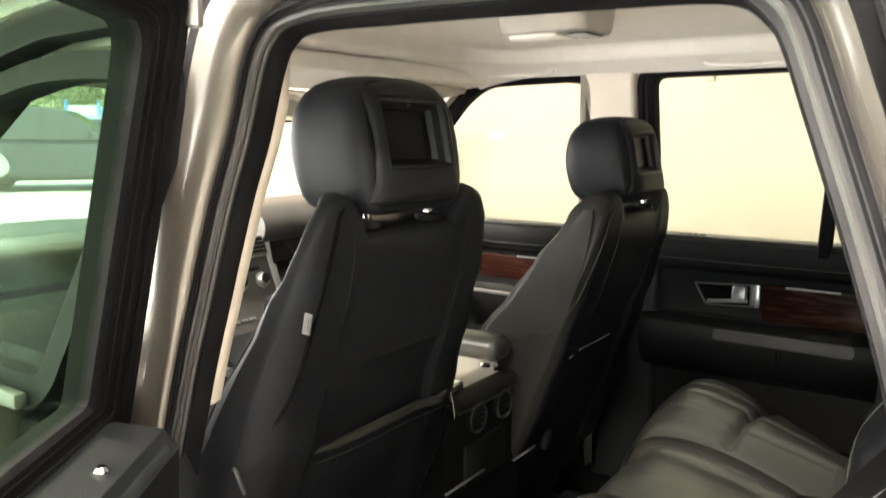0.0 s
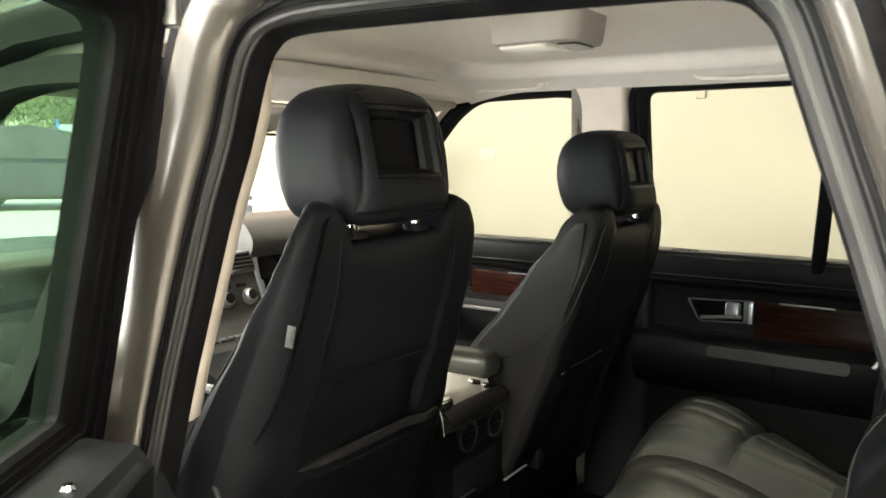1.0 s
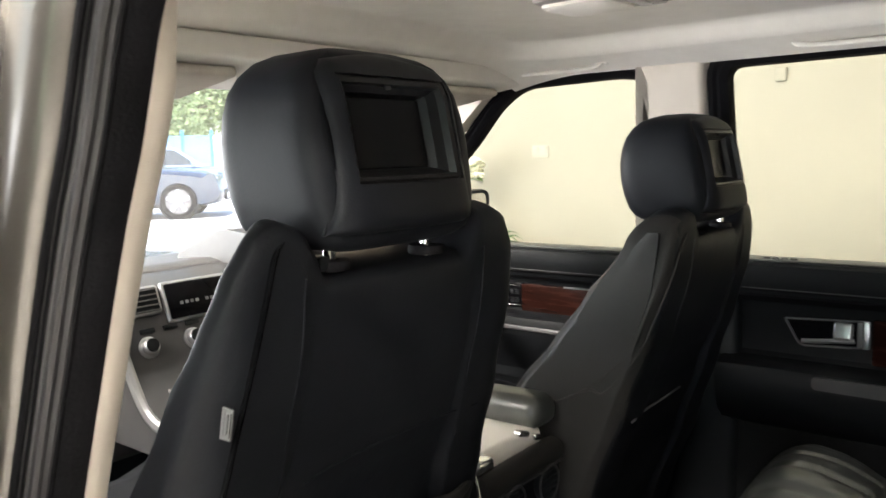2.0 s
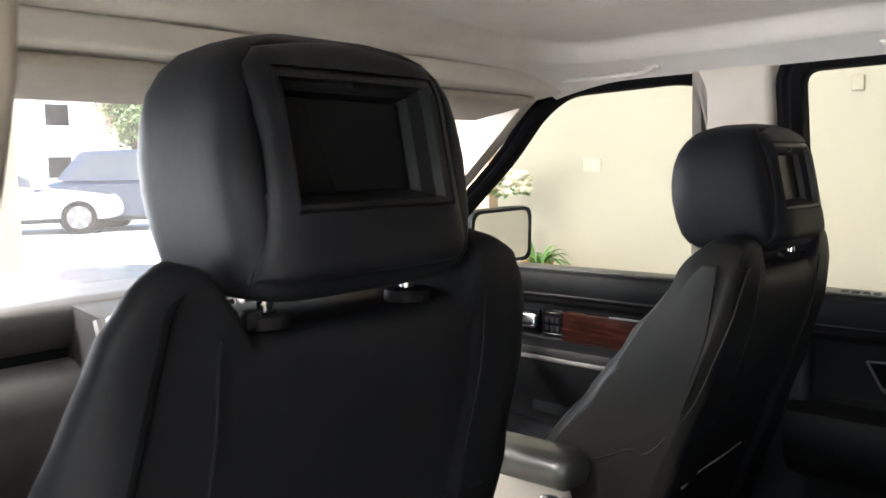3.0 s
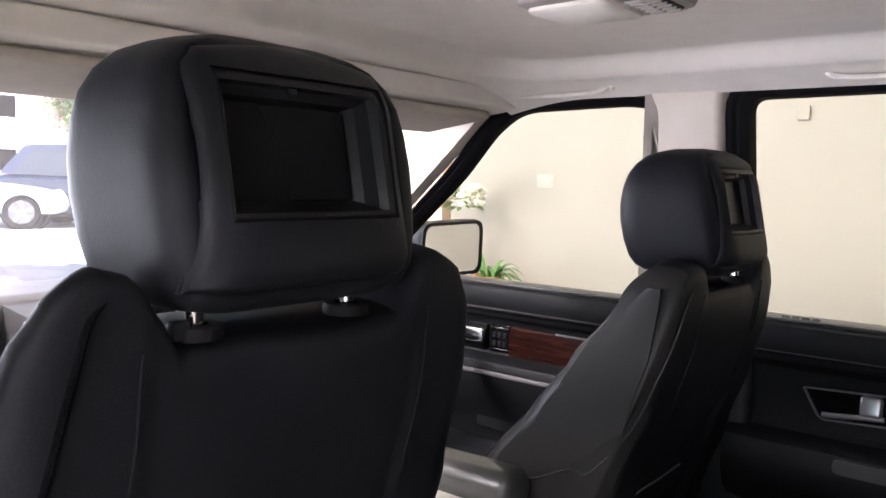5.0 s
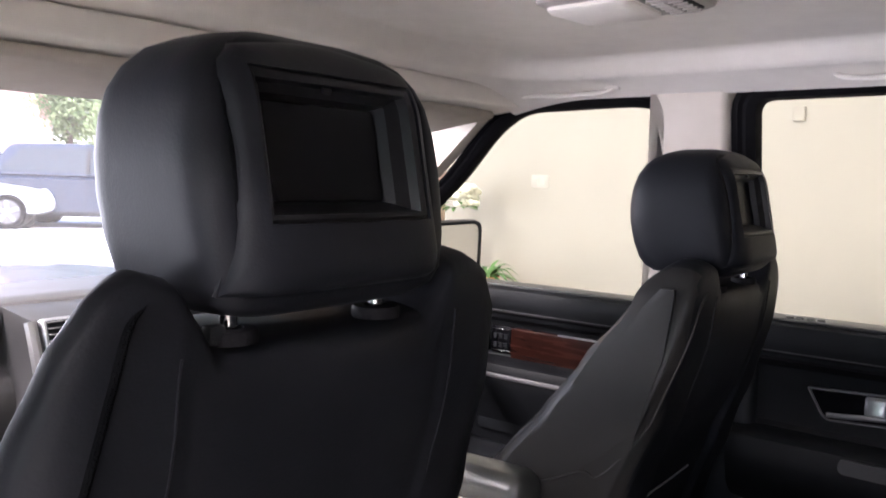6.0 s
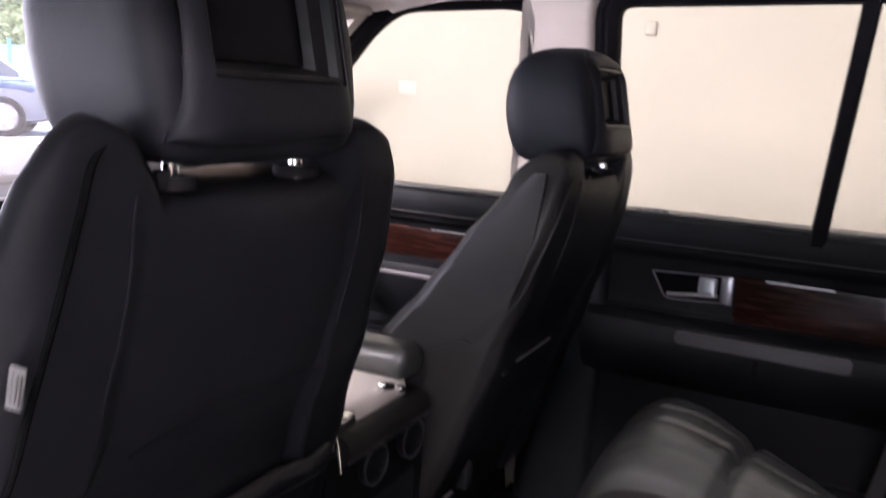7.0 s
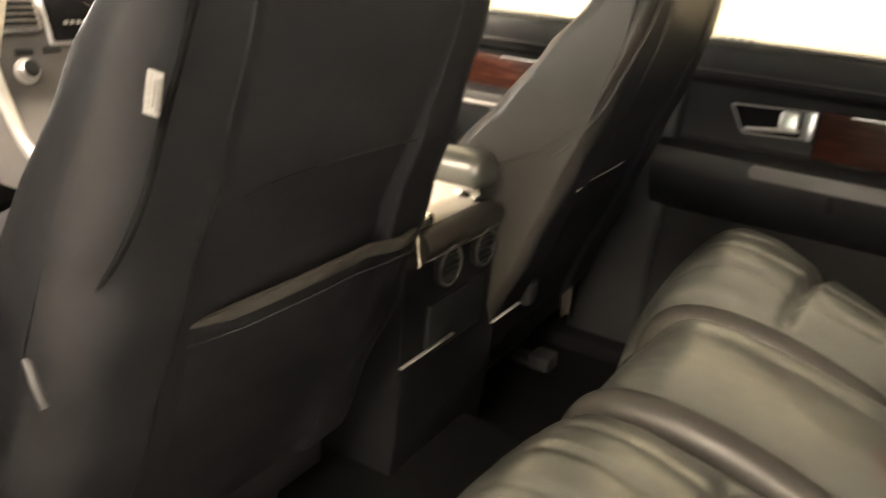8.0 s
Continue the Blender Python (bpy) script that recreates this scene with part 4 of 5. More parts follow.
def inner_handle(door, y, z, flip=1):
    bezel_o = rounded([(y + 0.091, z + 0.020), (y - 0.052, z + 0.027), (y - 0.052, z - 0.026), (y + 0.056, z - 0.033), (y + 0.066, z - 0.026)], [0.004, 0.004, 0.004, 0.010, 0.010], 4)
    bezel_i = offset(bezel_o, -0.0024)
    place = lambda u, v, d: (0.752 + d, u, v)
    h = part("handle_bezel", ring_frame(bezel_o, bezel_i, place, -0.008), SATIN_DARK, door, "grey metal handle surround")
    part("handle_cup", slab(bezel_i, lambda u, v, d: (0.7545 + d, u, v), -0.003), GLOSS_BLACK, h)
    part("lever", rbox((0.014, 0.034, 0.034), 0.006, 4, (0.739, y - 0.018, z + 0.005), (0, 12, 0)), SATIN, h, "satin metal door lever")
    part("lever_lip", tube([(0.742, y + 0.056, z - 0.022), (0.738, y + 0.030, z - 0.019), (0.735, y - 0.005, z - 0.014), (0.735, y - 0.038, z - 0.011)], 0.0038, 10, flat=1.2), SATIN, h)
    part("lever_plate", rbox((0.008, 0.022, 0.054), 0.003, 2, (0.749, y - 0.051, z + 0.000)), SATIN, h, "satin grey end plate")


front_door = thing("front_door", "driver's door with dark cherry veneer and grey trim", "car door", (0, 0, 0), group="car doors")
FRONT_WIN = rounded([(1.02, 1.160), (0.768, 1.354), (0.669, 1.428), (0.568, 1.524), (0.500, 1.563), (0.265, 1.568), (0.209, 1.558), (0.216, 1.499), (0.270, 1.160)], [0.01, 0.05, 0.05, 0.06, 0.05, 0.03, 0.02, 0.08, 0.01], 5)
frame_and_glass(front_door, FRONT_WIN, 0.030, CLEAR, "clear side window")
door_trim(front_door, 0.235, 1.25, 1.034, 0.700)
part("veneer", rbox((0.012, 0.52, 0.072), 0.004, 3, (0.7525, 0.315, 1.068)), WOOD, front_door, "gloss dark cherry veneer")
part("veneer_inlay", rbox((0.002, 0.17, 0.0035), 0.0005, 1, (0.7455, 0.37, 1.104)), SATIN, front_door)
plate = part("memory_switches", rbox((0.010, 0.052, 0.062), 0.003, 2, (0.7525, 0.600, 1.074)), GLOSS_BLACK, front_door)
for i in range(3):
    for j in range(2):
        part("button", rbox((0.004, 0.010, 0.012), 0.001, 1, (0.7465, 0.585 + 0.014 * i, 1.062 + 0.020 * j)), PLASTIC, plate)
for z in (1.050, 1.098):
    part("switch_trim", rbox((0.004, 0.052, 0.003), 0.001, 1, (0.7465, 0.60, z)), CHROME, plate)
part("lever", rbox((0.018, 0.070, 0.034), 0.007, 4, (0.742, 0.672, 1.076), (0, 12, 0)), CHROME, front_door, "chrome door lever")
part("handle_cup", rbox((0.006, 0.13, 0.062), 0.003, 2, (0.7525, 0.70, 1.072)), GLOSS_BLACK, front_door)
part("silver_rail", rbox((0.008, 0.80, 0.010), 0.003, 2, (0.699, 0.70, 1.005)), SATIN_DARK, front_door)
part("door_pocket", rbox((0.05, 0.55, 0.11), 0.02, 3, (0.725, 0.65, 0.70)), PLASTIC, front_door)
part("door_shell", rbox((0.05, 1.02, 0.70), 0.02, 3, (0.885, 0.72, 0.83)), PAINT, front_door)
part("speaker_grille", rbox((0.010, 0.20, 0.075), 0.004, 2, (0.742, 0.55, 0.905)), PLASTIC, front_door)

rear_door = thing("rear_door", "closed rear car door with dark veneer and silver pull", "car door", (0, 0, 0), group="car doors")
REAR_WIN = rounded([(0.048, 1.155), (0.043, 1.570), (-0.56, 1.575), (-0.640, 1.44), (-0.655, 1.155)], [0.01, 0.022, 0.05, 0.08, 0.01], 5)
frame_and_glass(rear_door, REAR_WIN, 0.040, CLEAR, "clear rear side window")
part("window_divider", loft([[(side_x(z) + d, lerp(-0.356, -0.322, (1.58 - z) / 0.41) + w, z) for w, d in ((-0.014, 0.02), (-0.014, 0.002), (-0.010, -0.003), (0.010, -0.003), (0.014, 0.002), (0.014, 0.02))] for z in (1.585, 1.45, 1.30, 1.15)]), RUBBER, rear_door, "black upright window divider")
door_trim(rear_door, 0.075, -0.80, 1.000, 0.683)
part("veneer", rbox((0.012, 0.54, 0.088), 0.004, 3, (0.7525, -0.466, 1.053)), WOOD, rear_door, "gloss dark cherry veneer")
part("veneer_inlay", rbox((0.002, 0.115, 0.0035), 0.0005, 1, (0.7455, -0.305, 1.094)), SATIN, rear_door)
inner_handle(rear_door, -0.130, 1.066)
rocker_pad(rear_door, -0.02, 1.1945, 4)
part("silver_pull", slab(rounded([(-0.108, 0.992), (-0.108, 0.968), (-0.405, 0.966), (-0.405, 0.994)], 0.0115, 6), lambda u, v, d: (0.6825 - 0.0035 * math.sin(math.pi * (-0.108 - u) / 0.314) + d, u, v), -0.006), STACK, rear_door, "satin grey pull strip")
part("pull_notch", rbox((0.012, 0.012, 0.030), 0.003, 2, (0.684, -0.252, 0.946)), RUBBER, rear_door)
part("door_pocket", rbox((0.04, 0.42, 0.12), 0.02, 3, (0.73, -0.30, 0.68)), PLASTIC, rear_door)
part("door_shell", rbox((0.05, 0.90, 0.70), 0.02, 3, (0.885, -0.37, 0.83)), PAINT, rear_door)

# wing mirror of the driver's door
mirror = thing("wing_mirror", "black wing mirror outside the driver's window", "mirror", (0.975, 0.935, 1.243))
mirror.rotation_euler = (radians(2), radians(-4), radians(-14))
mirror.scale = (0.97, 0.9, 1.12)
shell = [[(x * s, y, z * s) for x, z in rounded([(-0.112, -0.062), (0.100, -0.072), (0.110, 0.060), (-0.100, 0.066)], 0.028, 5)] for y, s in ((-0.014, 0.93), (-0.020, 0.99), (-0.006, 1.03), (0.045, 0.98), (0.085, 0.80), (0.105, 0.45))]
bm = loft(shell)
part("shell", bm, PLASTIC, mirror, "black mirror housing")
o = rounded([(-0.112, -0.062), (0.100, -0.072), (0.110, 0.060), (-0.100, 0.066)], 0.028, 5)
part("rim", ring_frame([(x * 1.0, z * 1.0) for x, z in o], [(x * 0.9, z * 0.88) for x, z in o], lambda u, v, d: (u, -0.019 - d, v), 0.006), PLASTIC, mirror)
part("mirror_glass", slab([(x * 0.915, z * 0.895) for x, z in o], lambda u, v, d: (u, -0.0215 - d, v), 0.002), MIRROR, mirror, "silvered mirror glass")
part("arm", rbox((0.12, 0.05, 0.035), 0.012, 3, (-0.13, 0.03, -0.045)), PLASTIC, mirror)

# inside rear-view mirror, hung from the top of the windscreen
inner_mirror = thing("rear_view_mirror", "black rear-view mirror below the windscreen's top edge", "mirror", (0.060, 0.650, 1.500))
inner_mirror.rotation_euler = (radians(-6), 0, radians(14))
o = rounded([(-0.118, -0.034), (0.118, -0.034), (0.112, 0.036), (-0.112, 0.036)], 0.022, 6)
part("shell", loft([[(x * q, y, z * q) for x, z in o] for y, q in ((-0.004, 0.97), (-0.007, 1.0), (0.004, 1.02), (0.020, 0.86), (0.028, 0.5))]), PLASTIC, inner_mirror)
part("mirror_glass", slab([(x * 0.955, z * 0.91) for x, z in o], lambda u, v, d: (u, -0.0075 - d, v), 0.002), MIRROR, inner_mirror, "silvered mirror glass")
part("stem", tube([(0, 0.022, 0.0), (0, 0.045, 0.026), (0, 0.050, 0.060)], 0.011, 10), PLASTIC, inner_mirror)

# grab handles
for at, length, sx in (((0.588, 0.375, 1.594), 0.21, 1), ((0.588, -0.20, 1.597), 0.23, 1), ((-0.588, 0.36, 1.594), 0.20, -1)):
    grab = thing("grab_handle", "beige grab handle folded flat under the roof edge", "grab handle", at, group="grab handles")
    h = length / 2
    part("grip", tube([(0.0, h, 0.006), (-0.010 * sx, h - 0.012, -0.006), (-0.013 * sx, h * 0.5, -0.010), (-0.013 * sx, -h * 0.5, -0.010), (-0.010 * sx, -h + 0.012, -0.006), (0.0, -h, 0.006)], 0.007, 10, flat=0.7), HEADLINER, grab)
    for s in (-1, 1):
        part("mount", rbox((0.022, 0.030, 0.014), 0.005, 3, (0.002 * sx, s * (h - 0.005), 0.004)), HEADLINER, grab)

# roof lamp with a speaker grille beside it
lamp = thing("roof_lamp", "beige plastic roof lamp with a frosted lens and slotted grille", "interior lamp", (0.035, -0.010, 1.615))
lamp.rotation_euler = (0, 0, radians(-90))
base = rounded([(-0.082, -0.056), (0.055, -0.060), (0.075, -0.040), (0.075, 0.052), (0.055, 0.060), (-0.070, 0.060)], 0.020, 5)
part("housing", loft([[(x * q, y * q, z) for x, y in base] for q, z in ((1.06, 0.037), (1.03, 0.014), (1.0, -0.004), (0.96, -0.011), (0.90, -0.013))]), LAMP_BODY, lamp)
part("lens", loft([[(x * q - 0.026, y * q, z) for x, y in rounded([(-0.046, -0.040), (0.046, -0.046), (0.046, 0.046), (-0.040, 0.044)], 0.012, 4)] for q, z in ((1.0, -0.010), (1.0, -0.0165), (0.94, -0.0185))]), HEADLINER, lamp, "frosted lamp lens, switched off")
grille = part("grille", rbox((0.036, 0.072, 0.010), 0.004, 3, (0.047, 0.004, -0.0105)), PLASTIC, lamp, "black slotted grille")
for k in range(6):
    part("grille_slat", rbox((0.032, 0.0035, 0.005), 0.001, 1, (0.047, -0.025 + 0.0115 * k, -0.0155)), LAMP_BODY, grille)
part("grille_bar", rbox((0.004, 0.064, 0.005), 0.001, 1, (0.047, 0.004, -0.0150)), LAMP_BODY, grille)


# ---------------------------------------------------------------- left side: door opening
def left_x(z):
    return -0.622 + 0.085 * (z - 1.15)


APERTURE = [(0.150, 0.50), (0.125, 0.90), (0.080, 1.146), (0.050, 1.265), (0.021, 1.370), (-0.002, 1.437), (-0.020, 1.505), (-0.034, 1.530), (-0.062, 1.541), (-0.16, 1.5415), (-0.278, 1.540), (-0.376, 1.538), (-0.433, 1.536), (-0.460, 1.531), (-0.476, 1.519), (-0.487, 1.503), (-0.504, 1.458), (-0.541, 1.356), (-0.570, 1.262), (-0.605, 1.10), (-0.62, 0.85), (-0.60, 0.50)]
outline = [(p.x, p.y) for p in smooth_path([(y, z, 0) for y, z in APERTURE], 6)]


def opening_section(i):
    """Points of the layered door opening at one place of its outline, from the seal outwards."""
    a, b = Vector(outline[max(i - 1, 0)]), Vector(outline[min(i + 1, len(outline) - 1)])
    t = (b - a).normalized()
    n = Vector((t.y, -t.x))
    y, z = outline[i]
    if n.dot(Vector((y + 0.28, z - 1.2))) < 0:
        n = -n
    wb = min(1, max(0, (y + 0.10) / 0.07))
    wc = min(1, max(0, (-0.40 - y) / 0.08))
    wt = 1 - wb - wc
    spec_b = ((0.0, 0.0), (0.002, -0.009), (0.005, -0.016), (0.004, -0.020), (0.008, -0.025), (0.007, -0.029), (0.011, -0.034), (0.013, -0.040), (0.020, -0.051), (0.036, -0.060), (0.057, -0.062), (0.072, -0.060))
    spec_t = ((0.0, 0.0), (0.003, -0.010), (0.008, -0.018), (0.010, -0.021), (0.013, -0.026), (0.017, -0.030), (0.019, -0.038), (0.026, -0.045), (0.032, -0.055), (0.040, -0.065), (0.044, -0.070), (0.062, -0.060))
    spec_c = ((0.0, 0.0), (0.001, -0.006), (0.003, -0.010), (0.006, -0.016), (0.012, -0.023), (0.018, -0.030), (0.024, -0.036), (0.032, -0.045), (0.038, -0.055), (0.044, -0.064), (0.051, -0.070), (0.066, -0.060))
    x0 = left_x(z) if z > 0.9 else left_x(0.9)
    pts = []
    for (nb, xb), (nt, xt), (nc, xc) in zip(spec_b, spec_t, spec_c):
        d, dx = nb * wb + nt * wt + nc * wc, xb * wb + xt * wt + xc * wc
        pts.append((x0 + dx, y + n.x * d, z + n.y * d))
    return pts


sections = [opening_section(i) for i in range(len(outline))]


def band(name, i0, i1, mat, label, depth=0.012):
    rings = []
    for s in sections:
        outer = s[i0:i1 + 1] if i1 < 11 else [tuple(p) for p in smooth_path(s[i0:], 4)]
        rings.append(outer + [(p[0] + depth, p[1], p[2]) for p in outer[::-1]])
    return part(name, loft(rings), mat, car_body, label, angle=35)


band("door_seal", 0, 2, RUBBER, "black rubber door seal", 0.006)
band("seal_lip", 2, 7, SEAL, "grey ribbed door seal lip", 0.02)
# one grey rib; the thin black tubes draw the shade in the lip's grooves
for i, q, r in ((2, 0.2, 0.0018), (4, 0.5, 0.0042), (5, 0.9, 0.0016), (6, 0.7, 0.0030)):
    part("rib_and_shade_line", tube([Vector(p[i]).lerp(Vector(p[i + 1]), q) for p in sections[::2]], r, 8, 1, smooth=False), SEAL if r > 0.004 else RUBBER, car_body)
band("pillar_panel", 7, 10, PAINT, "bronze-grey painted pillar")
band("gap_seal", 10, 11, RUBBER, "black rubber in the gap behind the front door")
part("quarter_glass", slab([(-0.672, 1.20), (-0.637, 1.30), (-0.586, 1.445), (-0.560, 1.520), (-0.585, 1.540), (-1.25, 1.54), (-1.3, 1.20)], lambda u, v, d: (left_x(v) - 0.082 - d, u, v), 0.006), GLOSS_BLACK, car_body, "dark quarter window")
part("quarter_frame", tube([(left_x(z) - 0.088, y, z) for y, z in ((-0.553, 1.522), (-0.580, 1.447), (-0.632, 1.300), (-0.668, 1.20))], 0.005, 8), RUBBER, car_body)
part("roof_rail", tube([(-0.70, 0.60, 1.60), (-0.70, 0.1, 1.652), (-0.70, -0.6, 1.655), (-0.70, -1.4, 1.63)], 0.018, 10, flat=0.8), SATIN_DARK, car_body, "grey roof rail")
part("pillar_base", rbox((0.10, 0.05, 0.55), 0.015, 3, (-0.70, 0.175, 0.75)), PAINT, car_body)
# beige trim of the left door pillar
rings = []
for y, z in [p for p in outline if 1.14 < p[1] < 1.475 and p[0] > -0.1] + [(-0.012, 1.53), (0.0, 1.60)]:
    x = left_x(z)
    rings.append([(x + a, y + b, z) for a, b in ((-0.006, 0.004), (0.000, 0.0005), (0.014, 0.002), (0.028, 0.008), (0.036, 0.020), (0.036, 0.050), (-0.005, 0.085), (-0.020, 0.08), (-0.012, 0.012))])
tagged(part("trim_b_pillar_left", loft(rings), PILLAR_TRIM, angle=70), "beige moulded trim on the open door's pillar", "trim", kind="structure")
tagged(part("trim_lower_left", rbox((0.05, 0.12, 0.62), 0.02, 3, (-0.640, 0.155, 0.835)), PLASTIC), "black lower trim on the open door's pillar", "trim", kind="structure")

# left front door, closed
def outer_x(z):
    return -0.80 + 0.36 * max(0, z - 1.17)


near_door = thing("front_door", "closed bronze-grey front passenger door with tinted window", "car door", (0, 0, 0), group="car doors")
win = rounded([(1.00, 1.215), (0.62, 1.415), (0.42, 1.472), (0.28, 1.500), (0.19, 1.502), (0.072, 1.496), (0.122, 1.215)], [0.01, 0.08, 0.08, 0.05, 0.03, 0.02, 0.01], 5)
bm = ring_frame(offset(win, 0.030), win, lambda u, v, d: (outer_x(v) + d, u, v), 0.05)
part("window_frame", bm, RUBBER, near_door)
pane = part("window_pane", slab(offset(win, 0.004), lambda u, v, d: (outer_x(v) + 0.02 + d, u, v), 0.004), CLEAR, near_door)
pane.visible_shadow = False
prof = [(-0.840, 1.16), (-0.885, 1.10), (-0.925, 1.0), (-0.93, 0.80), (-0.92, 0.60), (-0.90, 0.46), (-0.84, 0.46), (-0.80, 0.60), (-0.78, 1.0), (-0.755, 1.17), (-0.80, 1.185)]
part("door_shell", extrude_profile(prof, 0.165, 1.06, "y", 6), PAINT, near_door)
part("trim_panel", rbox((0.06, 0.95, 0.62), 0.025, 3, (-0.755, 0.60, 0.86)), SOFT_TRIM, near_door)
part("waist_strip", rbox((0.014, 0.92, 0.016), 0.004, 2, (-0.800, 0.58, 1.196)), STACK, near_door, "dark satin strip along the window sill")
part("outer_handle", tube([(-0.935, 0.18, 1.02), (-0.955, 0.20, 1.025), (-0.957, 0.27, 1.025), (-0.935, 0.30, 1.02)], 0.011, 10), PAINT, near_door)
rings = []
for x, y, z in ((-0.480, 0.605, 1.530), (-0.490, 0.62, 1.516), (-0.510, 0.715, 1.44), (-0.570, 0.98, 1.22), (-0.580, 1.06, 1.17)):
    rings.append([(x, y, z), (x - 0.006, y - 0.012, z - 0.012), (x - 0.07, y - 0.020, z - 0.012), (x - 0.115, y - 0.005, z - 0.004), (x - 0.115, y + 0.02, z + 0.02), (x - 0.01, y + 0.02, z + 0.02)])
tagged(part("trim_a_pillar_inner", loft(rings), PLASTIC, angle=40), "black inner cover of the windscreen pillar", "trim", kind="structure")
near_mirror = thing("wing_mirror", "black wing mirror outside the passenger window", "mirror", (-1.02, 0.98, 1.238))
part("shell", loft([[(x * s, y, z * s) for x, z in rounded([(-0.10, -0.072), (0.112, -0.062), (0.10, 0.066), (-0.11, 0.06)], 0.028, 5)] for y, s in ((-0.014, 0.93), (-0.020, 0.99), (-0.006, 1.03), (0.045, 0.98), (0.085, 0.80), (0.105, 0.45))]), PLASTIC, near_mirror)
part("mirror_glass", slab([(x, z) for x, z in rounded([(-0.09, -0.064), (0.10, -0.055), (0.09, 0.058), (-0.098, 0.053)], 0.024, 5)], lambda u, v, d: (u, -0.0215 - d, v), 0.002), MIRROR, near_mirror)
part("arm", rbox((0.12, 0.05, 0.035), 0.012, 3, (0.13, 0.03, -0.045)), PLASTIC, near_mirror)

# left rear door, standing open. Built closed, u runs back from the hinge, then swung outwards.
OPEN = 55
open_door = thing("rear_door", "bronze-grey rear car door standing open, with tinted glass", "car door", (-0.722, 0.144, 0), group="car doors")
open_door.rotation_euler = (0, 0, radians(-OPEN))


def in_door(u, v, z):
    return (v + 0.25 * max(0, z - 1.16), -u, z)


win = rounded([(0.118, 1.205), (0.143, 1.44), (0.153, 1.530), (0.62, 1.540), (0.72, 1.50), (0.80, 1.32), (0.83, 1.205)], [0.01, 0.05, 0.03, 0.05, 0.08, 0.08, 0.01], 5)
out = rounded([(0.024, 1.15), (0.072, 1.44), (0.095, 1.575), (0.64, 1.59), (0.77, 1.54), (0.87, 1.32), (0.90, 1.15)], [0.01, 0.05, 0.03, 0.05, 0.08, 0.08, 0.01], 5)
bm = bmesh.new()
loops = [[bm.verts.new(in_door(p[0], d, p[1])) for p in o] for o, d in (
    (out, 0.0), (out, 0.048), ([(lerp(a[0], b[0], 0.25), lerp(a[1], b[1], 0.25)) for a, b in zip(out, win)], 0.060), ([(lerp(a[0], b[0], 0.45), lerp(a[1], b[1], 0.45)) for a, b in zip(out, win)], 0.050),
    ([(lerp(a[0], b[0], 0.6), lerp(a[1], b[1], 0.6)) for a, b in zip(out, win)], 0.056), ([(lerp(a[0], b[0], 0.92), lerp(a[1], b[1], 0.92)) for a, b in zip(out, win)], 0.050), (win, 0.044), (win, 0.020))]
for a, b in zip(loops, loops[1:] + loops[:1]):
    for k in range(len(a)):
        bm.faces.new((a[k], a[(k + 1) % len(a)], b[(k + 1) % len(a)], b[k]))
part("window_frame", bm, RUBBER, open_door, "black rubber-lined window frame", angle=30)
for q, d in ((0.12, 0.0565), (0.34, 0.056), (0.62, 0.0555), (0.80, 0.0505)):
    ring = [in_door(lerp(a[0], b[0], q), d, lerp(a[1], b[1], q)) for a, b in zip(out, win)]
    part("frame_rib", tube(ring + ring[:1], 0.0024, 6, 1, smooth=False), RUBBER, open_door)
pane = part("window_pane", slab(offset(win, 0.004), lambda u, v, d: in_door(u, 0.034 + d, v), 0.004), GREEN_GLASS, open_door, "green tinted window glass")
pane.visible_shadow = False
prof = [(0.0, 1.17), (-0.03, 1.0), (-0.04, 0.80), (-0.03, 0.55), (0.0, 0.47), (0.05, 0.47), (0.05, 1.17)]
part("door_shell", loft([[(x, -u, z) for x, z in prof] for u in (0.02, 0.3, 0.6, 0.95)]), PAINT, open_door)
prof = [(0.050, 1.178), (0.070, 1.185), (0.115, 1.178), (0.128, 1.16), (0.125, 1.09), (0.11, 1.03), (0.11, 0.98), (0.155, 0.96), (0.158, 0.92), (0.12, 0.89), (0.11, 0.60), (0.05, 0.55)]
part("trim_panel", loft([[(x, -u, z) for x, z in prof] for u in (0.10, 0.3, 0.6, 0.92)]), SOFT_TRIM, open_door, angle=30)
part("veneer", rbox((0.010, 0.50, 0.075), 0.004, 2, (0.112, -0.50, 1.010)), WOOD, open_door)
part("corner_cap", rbox((0.085, 0.14, 0.034), 0.014, 4, (0.085, -0.175, 1.155)), PLASTIC, open_door, "black plastic cap with the lock pin")
part("lock_pin", lathe([(0.007, 0), (0.007, 0.012), (0.004, 0.015)], 14, (0.100, -0.20, 1.171)), CHROME, open_door)
part("hinge_bracket", rbox((0.03, 0.05, 0.07), 0.006, 2, (0.02, 0.02, 1.02)), SATIN_DARK, open_door)
part("frame_bracket", rbox((0.012, 0.016, 0.042), 0.003, 2, in_door(0.100, 0.060, 1.555)), SATIN, open_door)


# ---------------------------------------------------------------- showroom
def solid(name, size, at, mat, label, category):
    return tagged(part(name, rbox(size, 0.0, 1, at), mat), label, category, kind="structure")


